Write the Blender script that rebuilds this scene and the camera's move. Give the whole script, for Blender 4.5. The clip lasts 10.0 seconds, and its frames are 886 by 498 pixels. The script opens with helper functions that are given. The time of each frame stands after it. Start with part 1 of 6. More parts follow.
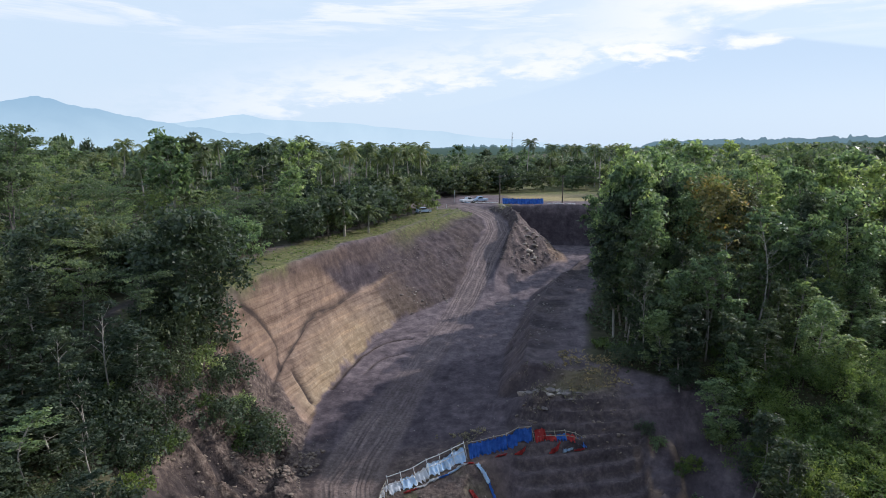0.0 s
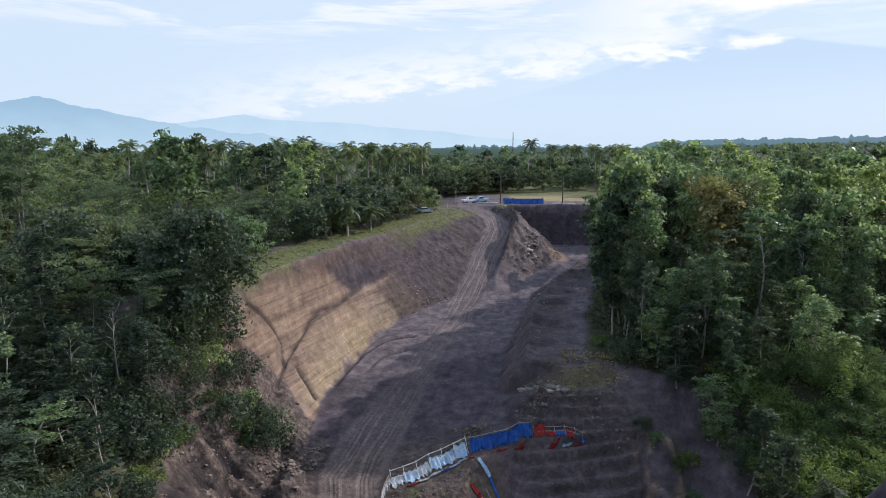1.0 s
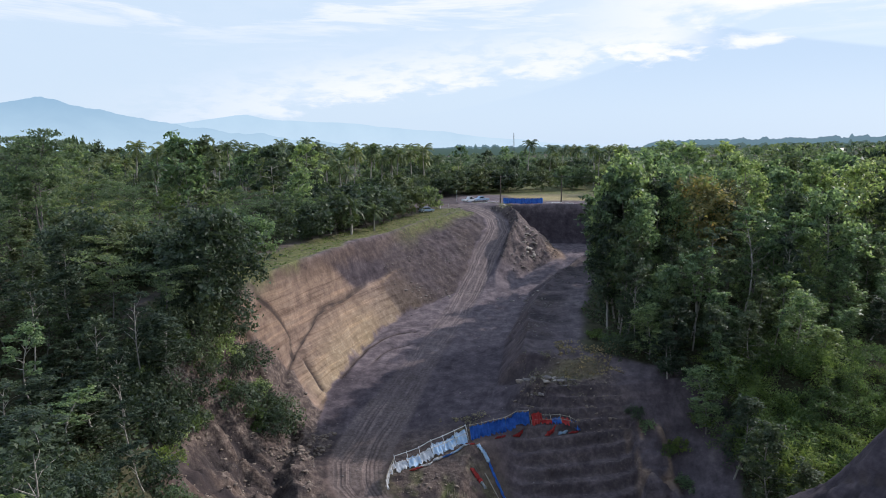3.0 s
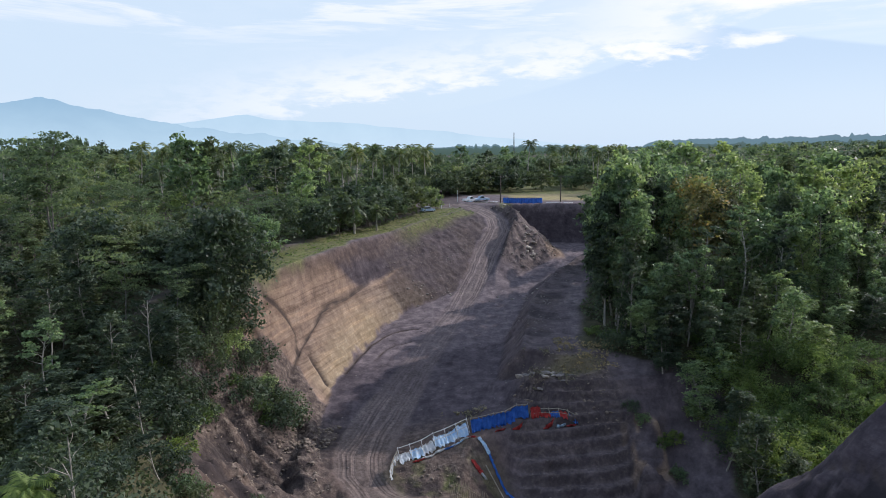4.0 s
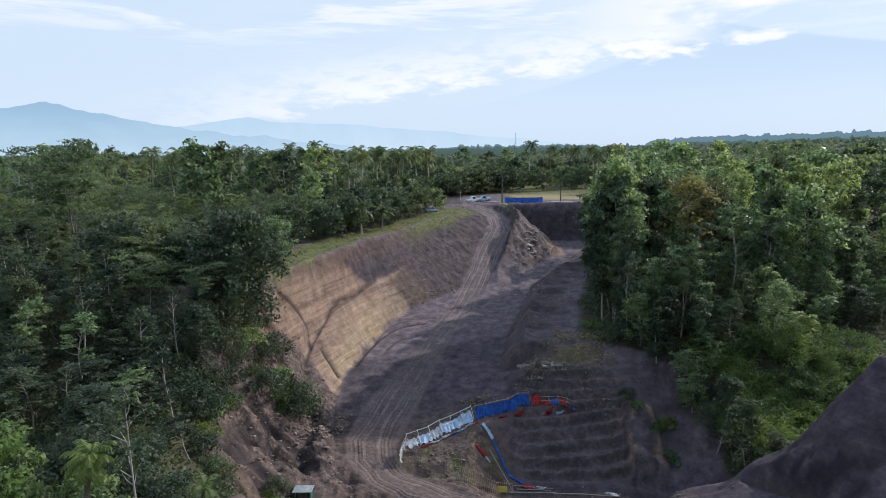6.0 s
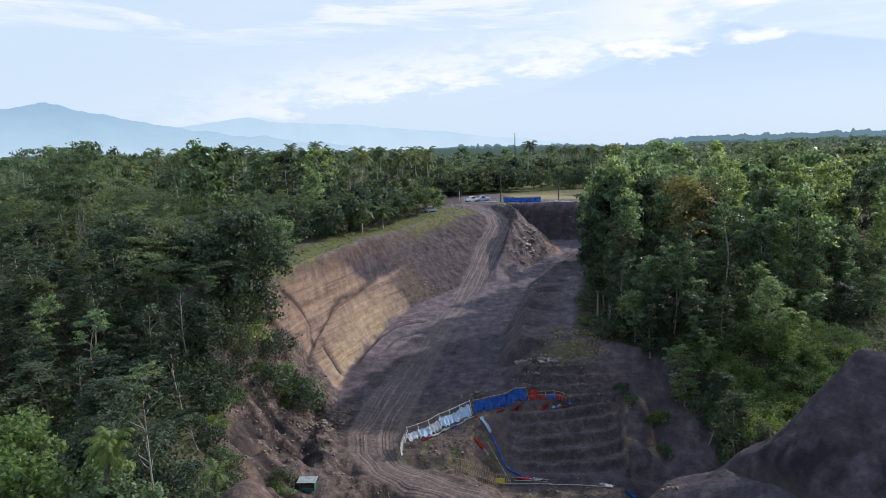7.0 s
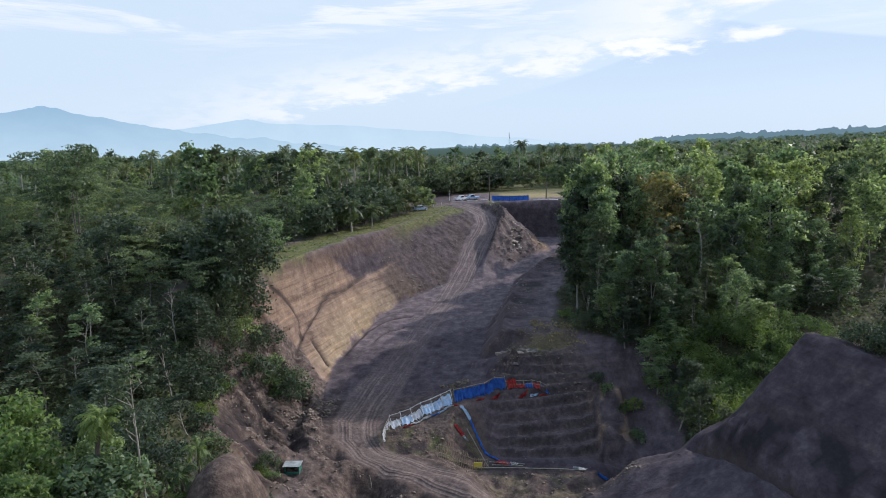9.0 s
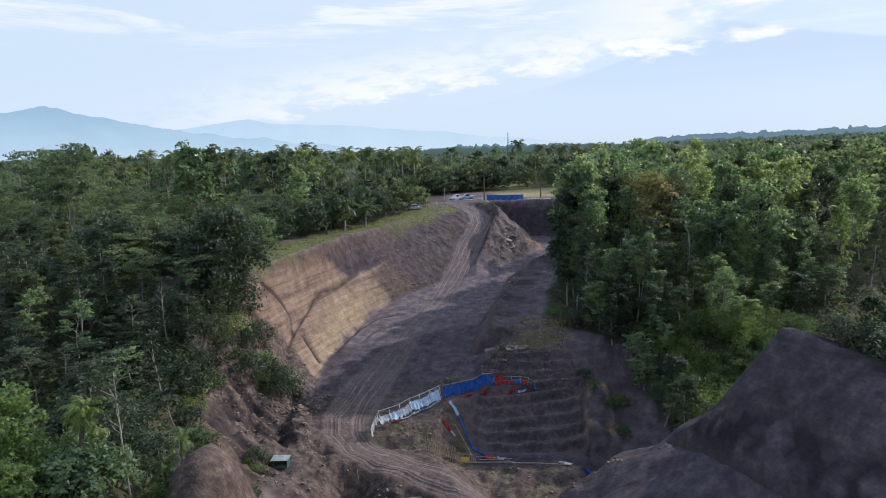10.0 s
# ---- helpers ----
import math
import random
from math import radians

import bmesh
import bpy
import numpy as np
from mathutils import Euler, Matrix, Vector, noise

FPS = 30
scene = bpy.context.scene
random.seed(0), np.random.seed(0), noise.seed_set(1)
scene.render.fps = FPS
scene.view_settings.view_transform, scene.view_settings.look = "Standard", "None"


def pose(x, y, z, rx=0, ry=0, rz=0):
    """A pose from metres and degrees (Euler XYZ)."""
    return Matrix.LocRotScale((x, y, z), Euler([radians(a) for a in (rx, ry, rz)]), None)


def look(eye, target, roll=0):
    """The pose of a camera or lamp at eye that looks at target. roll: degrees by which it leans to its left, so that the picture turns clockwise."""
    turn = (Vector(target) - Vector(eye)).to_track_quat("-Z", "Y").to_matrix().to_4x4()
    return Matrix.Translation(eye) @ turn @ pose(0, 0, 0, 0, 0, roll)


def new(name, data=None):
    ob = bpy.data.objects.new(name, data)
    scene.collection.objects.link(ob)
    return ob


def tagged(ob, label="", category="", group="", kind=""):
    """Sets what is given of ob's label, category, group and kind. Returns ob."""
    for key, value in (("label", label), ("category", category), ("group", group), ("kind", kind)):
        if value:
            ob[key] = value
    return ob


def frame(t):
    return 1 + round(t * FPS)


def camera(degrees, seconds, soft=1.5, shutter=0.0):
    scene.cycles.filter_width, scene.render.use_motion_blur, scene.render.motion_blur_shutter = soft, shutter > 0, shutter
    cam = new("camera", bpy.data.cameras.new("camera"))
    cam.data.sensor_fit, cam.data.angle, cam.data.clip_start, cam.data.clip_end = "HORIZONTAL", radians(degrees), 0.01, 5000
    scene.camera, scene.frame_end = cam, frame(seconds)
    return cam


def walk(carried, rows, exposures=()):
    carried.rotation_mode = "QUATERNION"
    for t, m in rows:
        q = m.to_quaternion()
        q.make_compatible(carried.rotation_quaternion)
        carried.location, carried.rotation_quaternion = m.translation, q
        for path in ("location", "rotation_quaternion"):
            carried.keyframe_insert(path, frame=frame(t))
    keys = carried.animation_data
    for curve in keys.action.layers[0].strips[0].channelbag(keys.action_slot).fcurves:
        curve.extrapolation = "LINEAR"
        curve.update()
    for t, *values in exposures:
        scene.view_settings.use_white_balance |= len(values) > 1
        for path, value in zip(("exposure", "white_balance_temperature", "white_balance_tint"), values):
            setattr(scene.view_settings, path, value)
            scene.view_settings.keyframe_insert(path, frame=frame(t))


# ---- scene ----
cam = camera(67.8, 10.0, soft=0.9)
METRES, EYE, TILT, LEAN, TURN = 26.0, 42.5, -8.4, 0.0, 0.0
ROWS = [
    (0.0, 0.0, 0.0, 0.0, 0.0, 0.0, -0.0),
    (0.5, -0.0021, -0.0314, -0.0023, 0.03, 0.02, 0.0),
    (1.0, -0.0044, -0.0702, -0.0061, 0.08, 0.01, 0.0),
    (1.5, -0.0057, -0.1079, -0.0103, 0.13, 0.01, 0.02),
    (2.0, -0.0062, -0.1529, -0.014, 0.17, -0.01, 0.05),
    (2.5, -0.0046, -0.1966, -0.0184, 0.18, 0.01, 0.05),
    (4.0, -0.0098, -0.3549, -0.0262, 0.23, -0.04, 0.13),
    (4.5, -0.0129, -0.4068, -0.0306, 0.31, -0.03, 0.32),
    (5.0, -0.015, -0.4613, -0.0375, 0.4, -0.0, 0.49),
    (5.5, -0.016, -0.5186, -0.042, 0.47, -0.0, 0.6),
    (7.0, -0.0078, -0.6862, -0.0487, 0.51, -0.03, 0.82),
    (7.5, 0.0059, -0.7366, -0.0561, 0.53, -0.02, 0.91),
    (8.0, 0.0337, -0.782, -0.0629, 0.53, -0.05, 1.0),
    (8.5, 0.07, -0.8226, -0.0711, 0.5, -0.04, 1.12),
    (9.0, 0.1124, -0.857, -0.0797, 0.48, -0.01, 1.28),
    (9.5, 0.1587, -0.8862, -0.0898, 0.51, -0.02, 1.37),
    (10.0, 0.1912, -0.9054, -0.097, 0.57, -0.0, 1.28),
]
walk(cam, [(t, pose(0, 0, EYE, TILT, LEAN, TURN) @ pose(METRES * x, METRES * y, METRES * z, 90 + pitch, roll, yaw)) for t, x, y, z, yaw, pitch, roll in ROWS], exposures=[(0.0, 0.0, 6110.0, 15.0), (10.0, 0.0, 6110.0, 15.0)])

# ---- light, sky and exposure ----
SUN_AZ, SUN_EL = 59.0, 32.0          # degrees right of straight ahead, and above the horizon
sun_dir = Vector((math.sin(radians(SUN_AZ)) * math.cos(radians(SUN_EL)), math.cos(radians(SUN_AZ)) * math.cos(radians(SUN_EL)), math.sin(radians(SUN_EL))))
sun_data = bpy.data.lights.new("sun", "SUN")
sun_data.energy, sun_data.angle, sun_data.color = 4.0, radians(0.6), (1.0, 0.935, 0.85)
sun = new("sun", sun_data)
sun.matrix_world = look(sun_dir * 300, (0, 0, 0))
scene.view_settings.exposure = 0.0

world = bpy.data.worlds.new("world")
scene.world = world
world.use_nodes = True
wn, wl = world.node_tree.nodes, world.node_tree.links


def wnode(kind, **values):
    n = wn.new(kind)
    for k, v in values.items():
        n.inputs[k].default_value = v
    return n


def wmath(op, a, b=None, c=None):
    n = wn.new("ShaderNodeMath")
    n.operation = op
    for i, v in enumerate((a, b, c)):
        if v is None:
            continue
        if isinstance(v, (int, float)):
            n.inputs[i].default_value = v
        else:
            wl.new(v, n.inputs[i])
    return n.outputs[0]


def wramp(value, lo, hi, a=0.0, b=1.0):
    n = wn.new("ShaderNodeMapRange")
    n.interpolation_type = "SMOOTHSTEP"
    wl.new(value, n.inputs[0])
    for i, v in enumerate((lo, hi, a, b)):
        n.inputs[i + 1].default_value = v
    return n.outputs[0]


sky = wn.new("ShaderNodeTexSky")
sky.sky_type, sky.sun_disc = "NISHITA", False
sky.sun_elevation, sky.sun_rotation = radians(SUN_EL), radians(SUN_AZ)
sky.air_density, sky.dust_density, sky.ozone_density = 1.0, 1.6, 1.0
tc = wn.new("ShaderNodeTexCoord")
sep = wn.new("ShaderNodeSeparateXYZ")
wl.new(tc.outputs["Generated"], sep.inputs[0])
vx, vy, vz = sep.outputs
az = wmath("ARCTAN2", vx, vy)                       # radians right of straight ahead
el = wmath("ARCSINE", vz)
comb = wn.new("ShaderNodeCombineXYZ")
wl.new(az, comb.inputs[0])
wl.new(wmath("MULTIPLY", el, 3.2), comb.inputs[1])
puffs = wnode("ShaderNodeTexNoise", Scale=9.0, Detail=7.0, Roughness=0.58, Distortion=0.25)
wl.new(comb.outputs[0], puffs.inputs["Vector"])
small_puffs = wnode("ShaderNodeTexNoise", Scale=27.0, Detail=6.0, Roughness=0.6, Distortion=0.3)
wl.new(comb.outputs[0], small_puffs.inputs["Vector"])
comb2 = wn.new("ShaderNodeCombineXYZ")
wl.new(az, comb2.inputs[0])
wl.new(wmath("MULTIPLY", el, 9.0), comb2.inputs[1])
streaks = wnode("ShaderNodeTexNoise", Scale=4.0, Detail=6.0, Roughness=0.6, Distortion=0.4)
wl.new(comb2.outputs[0], streaks.inputs["Vector"])
# outline of a volcano: steep on one side, a long shoulder on the other
flank_l = wmath("POWER", 2.718, wmath("DIVIDE", wmath("SUBTRACT", az, 0.372), 0.36))
flank_r = wmath("POWER", 2.718, wmath("DIVIDE", wmath("SUBTRACT", 0.372, az), 0.7))
flank = wmath("MULTIPLY", wmath("MINIMUM", wmath("MINIMUM", flank_l, flank_r), 0.985), 0.17)
# a bank of cumulus that climbs to the right across the volcano, bright cloud above it, thin streaks on the other side
bank_el = wmath("ADD", wmath("MULTIPLY", az, 0.138), 0.106)
bank_d = wmath("ADD", wmath("SUBTRACT", el, bank_el), wmath("ADD", wmath("MULTIPLY", wmath("SUBTRACT", puffs.outputs[0], 0.5), 0.075), wmath("MULTIPLY", wmath("SUBTRACT", small_puffs.outputs[0], 0.5), 0.05)))
bank = wmath("MULTIPLY", wramp(bank_d, -0.024, 0.0), wramp(bank_d, 0.006, 0.075, 1.0, 0.12))
bank = wmath("MULTIPLY", bank, wmath("MULTIPLY", wramp(az, -0.5, -0.1, 0.1, 0.85), wramp(az, 0.4, 0.3)))
cumulus = wmath("MULTIPLY", bank, wramp(wmath("ADD", puffs.outputs[0], wmath("MULTIPLY", wmath("SUBTRACT", small_puffs.outputs[0], 0.5), 0.5)), 0.36, 0.6, 0.22, 1.0))
high = wmath("MULTIPLY", wramp(streaks.outputs[0], 0.46, 0.62), wramp(el, 0.12, 0.21))
right_glow = wmath("MULTIPLY", wramp(az, 0.05, 0.4), wramp(wmath("ADD", wmath("SUBTRACT", el, wmath("ADD", wmath("MULTIPLY", az, 0.09), 0.134)), wmath("MULTIPLY", wmath("SUBTRACT", puffs.outputs[0], 0.5), 0.1)), 0.0, 0.022))
body = wramp(wmath("SUBTRACT", flank, el), -0.004, 0.006)
high = wmath("MAXIMUM", wmath("MULTIPLY", wmath("MULTIPLY", high, 0.75), wmath("SUBTRACT", 1.0, wmath("MULTIPLY", body, 0.9))), wmath("MULTIPLY", right_glow, wramp(puffs.outputs[0], 0.34, 0.54, 0.6, 1.0)))
tuft_a, tuft_e = wmath("DIVIDE", wmath("SUBTRACT", az, 0.44), 0.06), wmath("DIVIDE", wmath("SUBTRACT", el, 0.146), 0.016)
tuft = wmath("POWER", 2.718, wmath("MULTIPLY", wmath("ADD", wmath("MULTIPLY", tuft_a, tuft_a), wmath("MULTIPLY", tuft_e, tuft_e)), -1.0))
cumulus = wmath("MAXIMUM", cumulus, wmath("MULTIPLY", wramp(wmath("ADD", puffs.outputs[0], wmath("MULTIPLY", tuft, 0.34)), 0.7, 0.88), 0.95))
puff_a, puff_e = wmath("DIVIDE", wmath("SUBTRACT", az, 0.285), 0.075), wmath("DIVIDE", wmath("SUBTRACT", el, 0.137), 0.017)
puff = wmath("POWER", 2.718, wmath("MULTIPLY", wmath("ADD", wmath("MULTIPLY", puff_a, puff_a), wmath("MULTIPLY", puff_e, puff_e)), -1.0))
cumulus = wmath("MAXIMUM", cumulus, wmath("MULTIPLY", wramp(wmath("ADD", small_puffs.outputs[0], wmath("MULTIPLY", puff, 0.4)), 0.6, 0.9), wramp(puff, 0.05, 0.3)))
cover = wmath("MULTIPLY", wmath("MINIMUM", wmath("MAXIMUM", cumulus, high), 1.0), wramp(el, 0.34, 0.7, 1.0, 0.3))
veil = wmath("MULTIPLY", wramp(el, 0.3, 1.0, 0.9, 0.7), wramp(vy, -0.4, 0.5, 0.74, 1.0))
mix_veil = wn.new("ShaderNodeMixRGB")
wl.new(veil, mix_veil.inputs[0])
wl.new(sky.outputs[0], mix_veil.inputs[1])
veil_colour = wn.new("ShaderNodeMixRGB")
wl.new(wramp(el, 0.28, 0.75), veil_colour.inputs[0])
veil_colour.inputs[1].default_value, veil_colour.inputs[2].default_value = (6.6, 7.95, 8.9, 1), (6.1, 8.5, 11.6, 1)
wl.new(veil_colour.outputs[0], mix_veil.inputs[2])
# the volcano, so far off that only a paler blue shape is left of it
volcano = wmath("MULTIPLY", wramp(wmath("SUBTRACT", flank, el), -0.002, 0.004), wmath("MULTIPLY", wramp(az, -0.1, 0.3, 0.25, 1.0), wramp(el, 0.05, 0.15, 0.3, 1.0)))
mix_volcano = wn.new("ShaderNodeMixRGB")
wl.new(volcano, mix_volcano.inputs[0])
wl.new(mix_veil.outputs[0], mix_volcano.inputs[1])
mix_volcano.inputs[2].default_value = (5.75, 7.2, 8.5, 1)
mix_cloud = wn.new("ShaderNodeMixRGB")
wl.new(cover, mix_cloud.inputs[0])
wl.new(mix_volcano.outputs[0], mix_cloud.inputs[1])
mix_cloud.inputs[2].default_value = (9.5, 9.6, 9.7, 1)
background = wnode("ShaderNodeBackground", Strength=0.106)
wl.new(mix_cloud.outputs[0], background.inputs[0])
wl.new(background.outputs[0], [n for n in wn if n.type == "OUTPUT_WORLD"][0].inputs[0])

# ---- materials ----
def mat(name, rough=0.9, metal=0.0):
    m = bpy.data.materials.new(name)
    m.use_nodes = True
    nt = m.node_tree
    b = nt.nodes["Principled BSDF"]
    b.inputs["Roughness"].default_value, b.inputs["Metallic"].default_value = rough, metal
    b.inputs["Specular IOR Level"].default_value = 0.3
    return m, nt, b


def noise_node(nt, scale, detail=4.0, rough=0.55, stretch=None, coords="Object"):
    t = nt.nodes.new("ShaderNodeTexCoord")
    n = nt.nodes.new("ShaderNodeTexNoise")
    n.inputs["Scale"].default_value, n.inputs["Detail"].default_value, n.inputs["Roughness"].default_value = scale, detail, rough
    if stretch:
        mp = nt.nodes.new("ShaderNodeMapping")
        mp.inputs["Scale"].default_value = stretch
        nt.links.new(t.outputs[coords], mp.inputs[0])
        nt.links.new(mp.outputs[0], n.inputs["Vector"])
    else:
        nt.links.new(t.outputs[coords], n.inputs["Vector"])
    return n.outputs[0]


def ramp(nt, value, *stops):
    r = nt.nodes.new("ShaderNodeValToRGB")
    e = r.color_ramp.elements
    while len(e) < len(stops):
        e.new(0.5)
    for k, (p, c) in zip(e, stops):
        k.position, k.color = p, (*c, 1)
    nt.links.new(value, r.inputs[0])
    return r.outputs[0]


def mixed(nt, fac, a, b, mode="MIX"):
    m = nt.nodes.new("ShaderNodeMixRGB")
    m.blend_type = mode
    for i, v in enumerate((fac, a, b)):
        if isinstance(v, (int, float)):
            m.inputs[i].default_value = v
        elif isinstance(v, tuple):
            m.inputs[i].default_value = (*v, 1)
        else:
            nt.links.new(v, m.inputs[i])
    return m.outputs[0]


def maths(nt, op, a, b):
    n = nt.nodes.new("ShaderNodeMath")
    n.operation, n.use_clamp = op, True
    for i, v in enumerate((a, b)):
        if isinstance(v, (int, float)):
            n.inputs[i].default_value = v
        else:
            nt.links.new(v, n.inputs[i])
    return n.outputs[0]


def bump(nt, b, height, strength, dist=0.1):
    n = nt.nodes.new("ShaderNodeBump")
    n.inputs["Strength"].default_value, n.inputs["Distance"].default_value = strength, dist
    nt.links.new(height, n.inputs["Height"])
    nt.links.new(n.outputs[0], b.inputs["Normal"])


def plain(name, a, b2, scale=3.0, rough=0.7, metal=0.0, bumpy=0.3, detail=5.0, stretch=None):
    m, nt, b = mat(name, rough, metal)
    n = noise_node(nt, scale, detail, 0.6, stretch)
    nt.links.new(ramp(nt, n, (0.3, a), (0.7, b2)), b.inputs["Base Color"])
    bump(nt, b, noise_node(nt, scale * 6, 3.0), bumpy, 0.02)
    return m


def leaf_material(name, dark, light, odd, through_light=0.4, gloss=0.5):
    """Leaves: a colour for each tree and for each leaf, lit through from behind."""
    m, nt, b = mat(name, gloss + 0.08)
    b.inputs["Specular IOR Level"].default_value = 0.36
    info = nt.nodes.new("ShaderNodeObjectInfo")
    geo = nt.nodes.new("ShaderNodeNewGeometry")
    c = ramp(nt, geo.outputs["Random Per Island"], (0.0, dark), (0.55, light), (0.93, light), (1.0, odd))
    tone = ramp(nt, info.outputs["Random"], (0.0, (0.6, 0.67, 0.72)), (0.45, (1.1, 1.13, 1.18)), (0.8, (1.36, 1.29, 1.17)), (1.0, (1.66, 1.48, 1.2)))
    c = mixed(nt, 1.0, c, tone, "MULTIPLY")
    big = noise_node(nt, 0.35, 2.0)
    c = mixed(nt, 1.0, c, ramp(nt, big, (0.3, (0.7, 0.75, 0.75)), (0.7, (1.25, 1.2, 1.1))), "MULTIPLY")
    nt.links.new(c, b.inputs["Base Color"])
    tr = nt.nodes.new("ShaderNodeBsdfTranslucent")
    nt.links.new(mixed(nt, 1.0, c, (1.3, 1.36, 0.82), "MULTIPLY"), tr.inputs[0])
    mx = nt.nodes.new("ShaderNodeMixShader")
    mx.inputs[0].default_value = through_light
    nt.links.new(b.outputs[0], mx.inputs[1])
    nt.links.new(tr.outputs[0], mx.inputs[2])
    nt.links.new(mx.outputs[0], nt.nodes["Material Output"].inputs[0])
    return m


leaf_green = leaf_material("leaf_green", (0.062, 0.1, 0.06), (0.2, 0.27, 0.15), (0.37, 0.41, 0.28), 0.54, 0.36)
leaf_feather = leaf_material("leaf_feather", (0.06, 0.09, 0.056), (0.138, 0.18, 0.104), (0.205, 0.232, 0.148), 0.5)
leaf_dark = leaf_material("leaf_dark", (0.03, 0.046, 0.03), (0.072, 0.098, 0.058), (0.125, 0.145, 0.09), 0.38)
leaf_palm = leaf_material("leaf_palm", (0.035, 0.055, 0.028), (0.105, 0.138, 0.062), (0.22, 0.22, 0.12), 0.36, 0.42)
leaf_bright = leaf_material("leaf_bright", (0.06, 0.096, 0.032), (0.132, 0.182, 0.06), (0.2, 0.24, 0.1), 0.48)
leaf_thicket = leaf_material("leaf_thicket", (0.07, 0.115, 0.042), (0.155, 0.22, 0.078), (0.25, 0.3, 0.13), 0.52)
leaf_rust = leaf_material("leaf_rust", (0.06, 0.085, 0.045), (0.16, 0.155, 0.08), (0.36, 0.23, 0.09), 0.42)
# greyed green for the distant woods: some haze put into the leaf colour
leaf_far = leaf_material("leaf_far", (0.05, 0.075, 0.055), (0.125, 0.165, 0.115), (0.17, 0.2, 0.145), 0.4)
leaf_dry = leaf_material("leaf_dry", (0.1, 0.085, 0.055), (0.2, 0.172, 0.115), (0.3, 0.26, 0.18), 0.2, 0.8)
bark_pale = plain("bark_pale", (0.2, 0.18, 0.15), (0.42, 0.4, 0.35), 2.5, 0.9, stretch=(1, 1, 0.3))
bark_grey = plain("bark_grey", (0.09, 0.085, 0.075), (0.22, 0.2, 0.18), 2.5, 0.9, stretch=(1, 1, 0.3))
bark_dark = plain("bark_dark", (0.06, 0.05, 0.04), (0.17, 0.14, 0.11), 2.5, 0.9, stretch=(1, 1, 0.3))

# soil of the cut: grey tuff, tan weathered faces, beds, grass, wheel tracks
earth, nt, b = mat("earth", 0.95)


def attr(name):
    a = nt.nodes.new("ShaderNodeAttribute")
    a.attribute_name = name
    return a.outputs["Fac"]


def turned(scale, angle, stretch, detail=5.0, rough=0.62, warp=1.6):
    """Noise drawn out along a heading (degrees from x), with its lines bent by a slower noise."""
    t = nt.nodes.new("ShaderNodeTexCoord")
    w = nt.nodes.new("ShaderNodeTexNoise")
    w.inputs["Scale"].default_value, w.inputs["Detail"].default_value = 0.11, 2.0
    nt.links.new(t.outputs["Object"], w.inputs["Vector"])
    off = nt.nodes.new("ShaderNodeVectorMath")
    off.operation = "MULTIPLY_ADD"
    nt.links.new(w.outputs["Color"], off.inputs[0])
    off.inputs[1].default_value = (warp * 2, warp * 2, warp * 0.4)
    nt.links.new(t.outputs["Object"], off.inputs[2])
    spin = nt.nodes.new("ShaderNodeVectorRotate")
    spin.rotation_type = "Z_AXIS"
    spin.inputs["Angle"].default_value = radians(-angle)
    nt.links.new(off.outputs[0], spin.inputs["Vector"])
    mp = nt.nodes.new("ShaderNodeMapping")
    mp.inputs["Scale"].default_value = stretch
    nt.links.new(spin.outputs[0], mp.inputs[0])
    n = nt.nodes.new("ShaderNodeTexNoise")
    n.inputs["Scale"].default_value, n.inputs["Detail"].default_value, n.inputs["Roughness"].default_value = scale, detail, rough
    nt.links.new(mp.outputs[0], n.inputs["Vector"])
    return n.outputs[0]


big, mid, fine = noise_node(nt, 0.05, 5.0), noise_node(nt, 0.45, 4.0, 0.66), noise_node(nt, 2.4, 2.0, 0.6)
clods = noise_node(nt, 1.25, 3.0, 0.7)
grey = ramp(nt, mid, (0.3, (0.084, 0.068, 0.075)), (0.5, (0.147, 0.119, 0.127)), (0.72, (0.228, 0.186, 0.19)))
# dark soil colour, also painted where sides and floor lie in shade
slate = ramp(nt, mid, (0.3, (0.041, 0.034, 0.041)), (0.5, (0.07, 0.057, 0.066)), (0.75, (0.122, 0.1, 0.108)))
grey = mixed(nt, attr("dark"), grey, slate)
tan = ramp(nt, mid, (0.25, (0.17, 0.12, 0.094)), (0.5, (0.268, 0.188, 0.138)), (0.75, (0.36, 0.265, 0.195)))
ochre = ramp(nt, mid, (0.25, (0.25, 0.19, 0.115)), (0.5, (0.37, 0.285, 0.175)), (0.75, (0.5, 0.415, 0.27)))
tan = mixed(nt, attr("ochre"), tan, ochre)
c = mixed(nt, maths(nt, "MULTIPLY", attr("tan"), ramp(nt, big, (0.25, (0.75, 0.75, 0.75)), (0.6, (1, 1, 1)))), grey, tan)
# beds that run level through the faces, streaks washed straight down them
beds = turned(0.8, 63.0, (0.1, 0.1, 1.15), 3.0, 0.5, 2.2)
c = mixed(nt, maths(nt, "MULTIPLY", attr("face"), 0.6), c, mixed(nt, 1.0, c, ramp(nt, beds, (0.36, (0.6, 0.57, 0.55)), (0.47, (1.0, 1.0, 1.0)), (0.56, (0.92, 0.9, 0.88)), (0.64, (1.28, 1.24, 1.15))), "MULTIPLY"))
thin = turned(1.0, 63.0, (0.035, 0.035, 2.6), 2.0, 0.5, 0.9)
c = mixed(nt, maths(nt, "MULTIPLY", maths(nt, "MULTIPLY", attr("tan"), attr("face")), 0.8), c, mixed(nt, 1.0, c, ramp(nt, thin, (0.36, (0.72, 0.69, 0.66)), (0.42, (1.0, 1.0, 1.0)), (0.56, (1.0, 1.0, 1.0)), (0.61, (1.3, 1.27, 1.2)), (0.67, (0.95, 0.94, 0.92))), "MULTIPLY"))
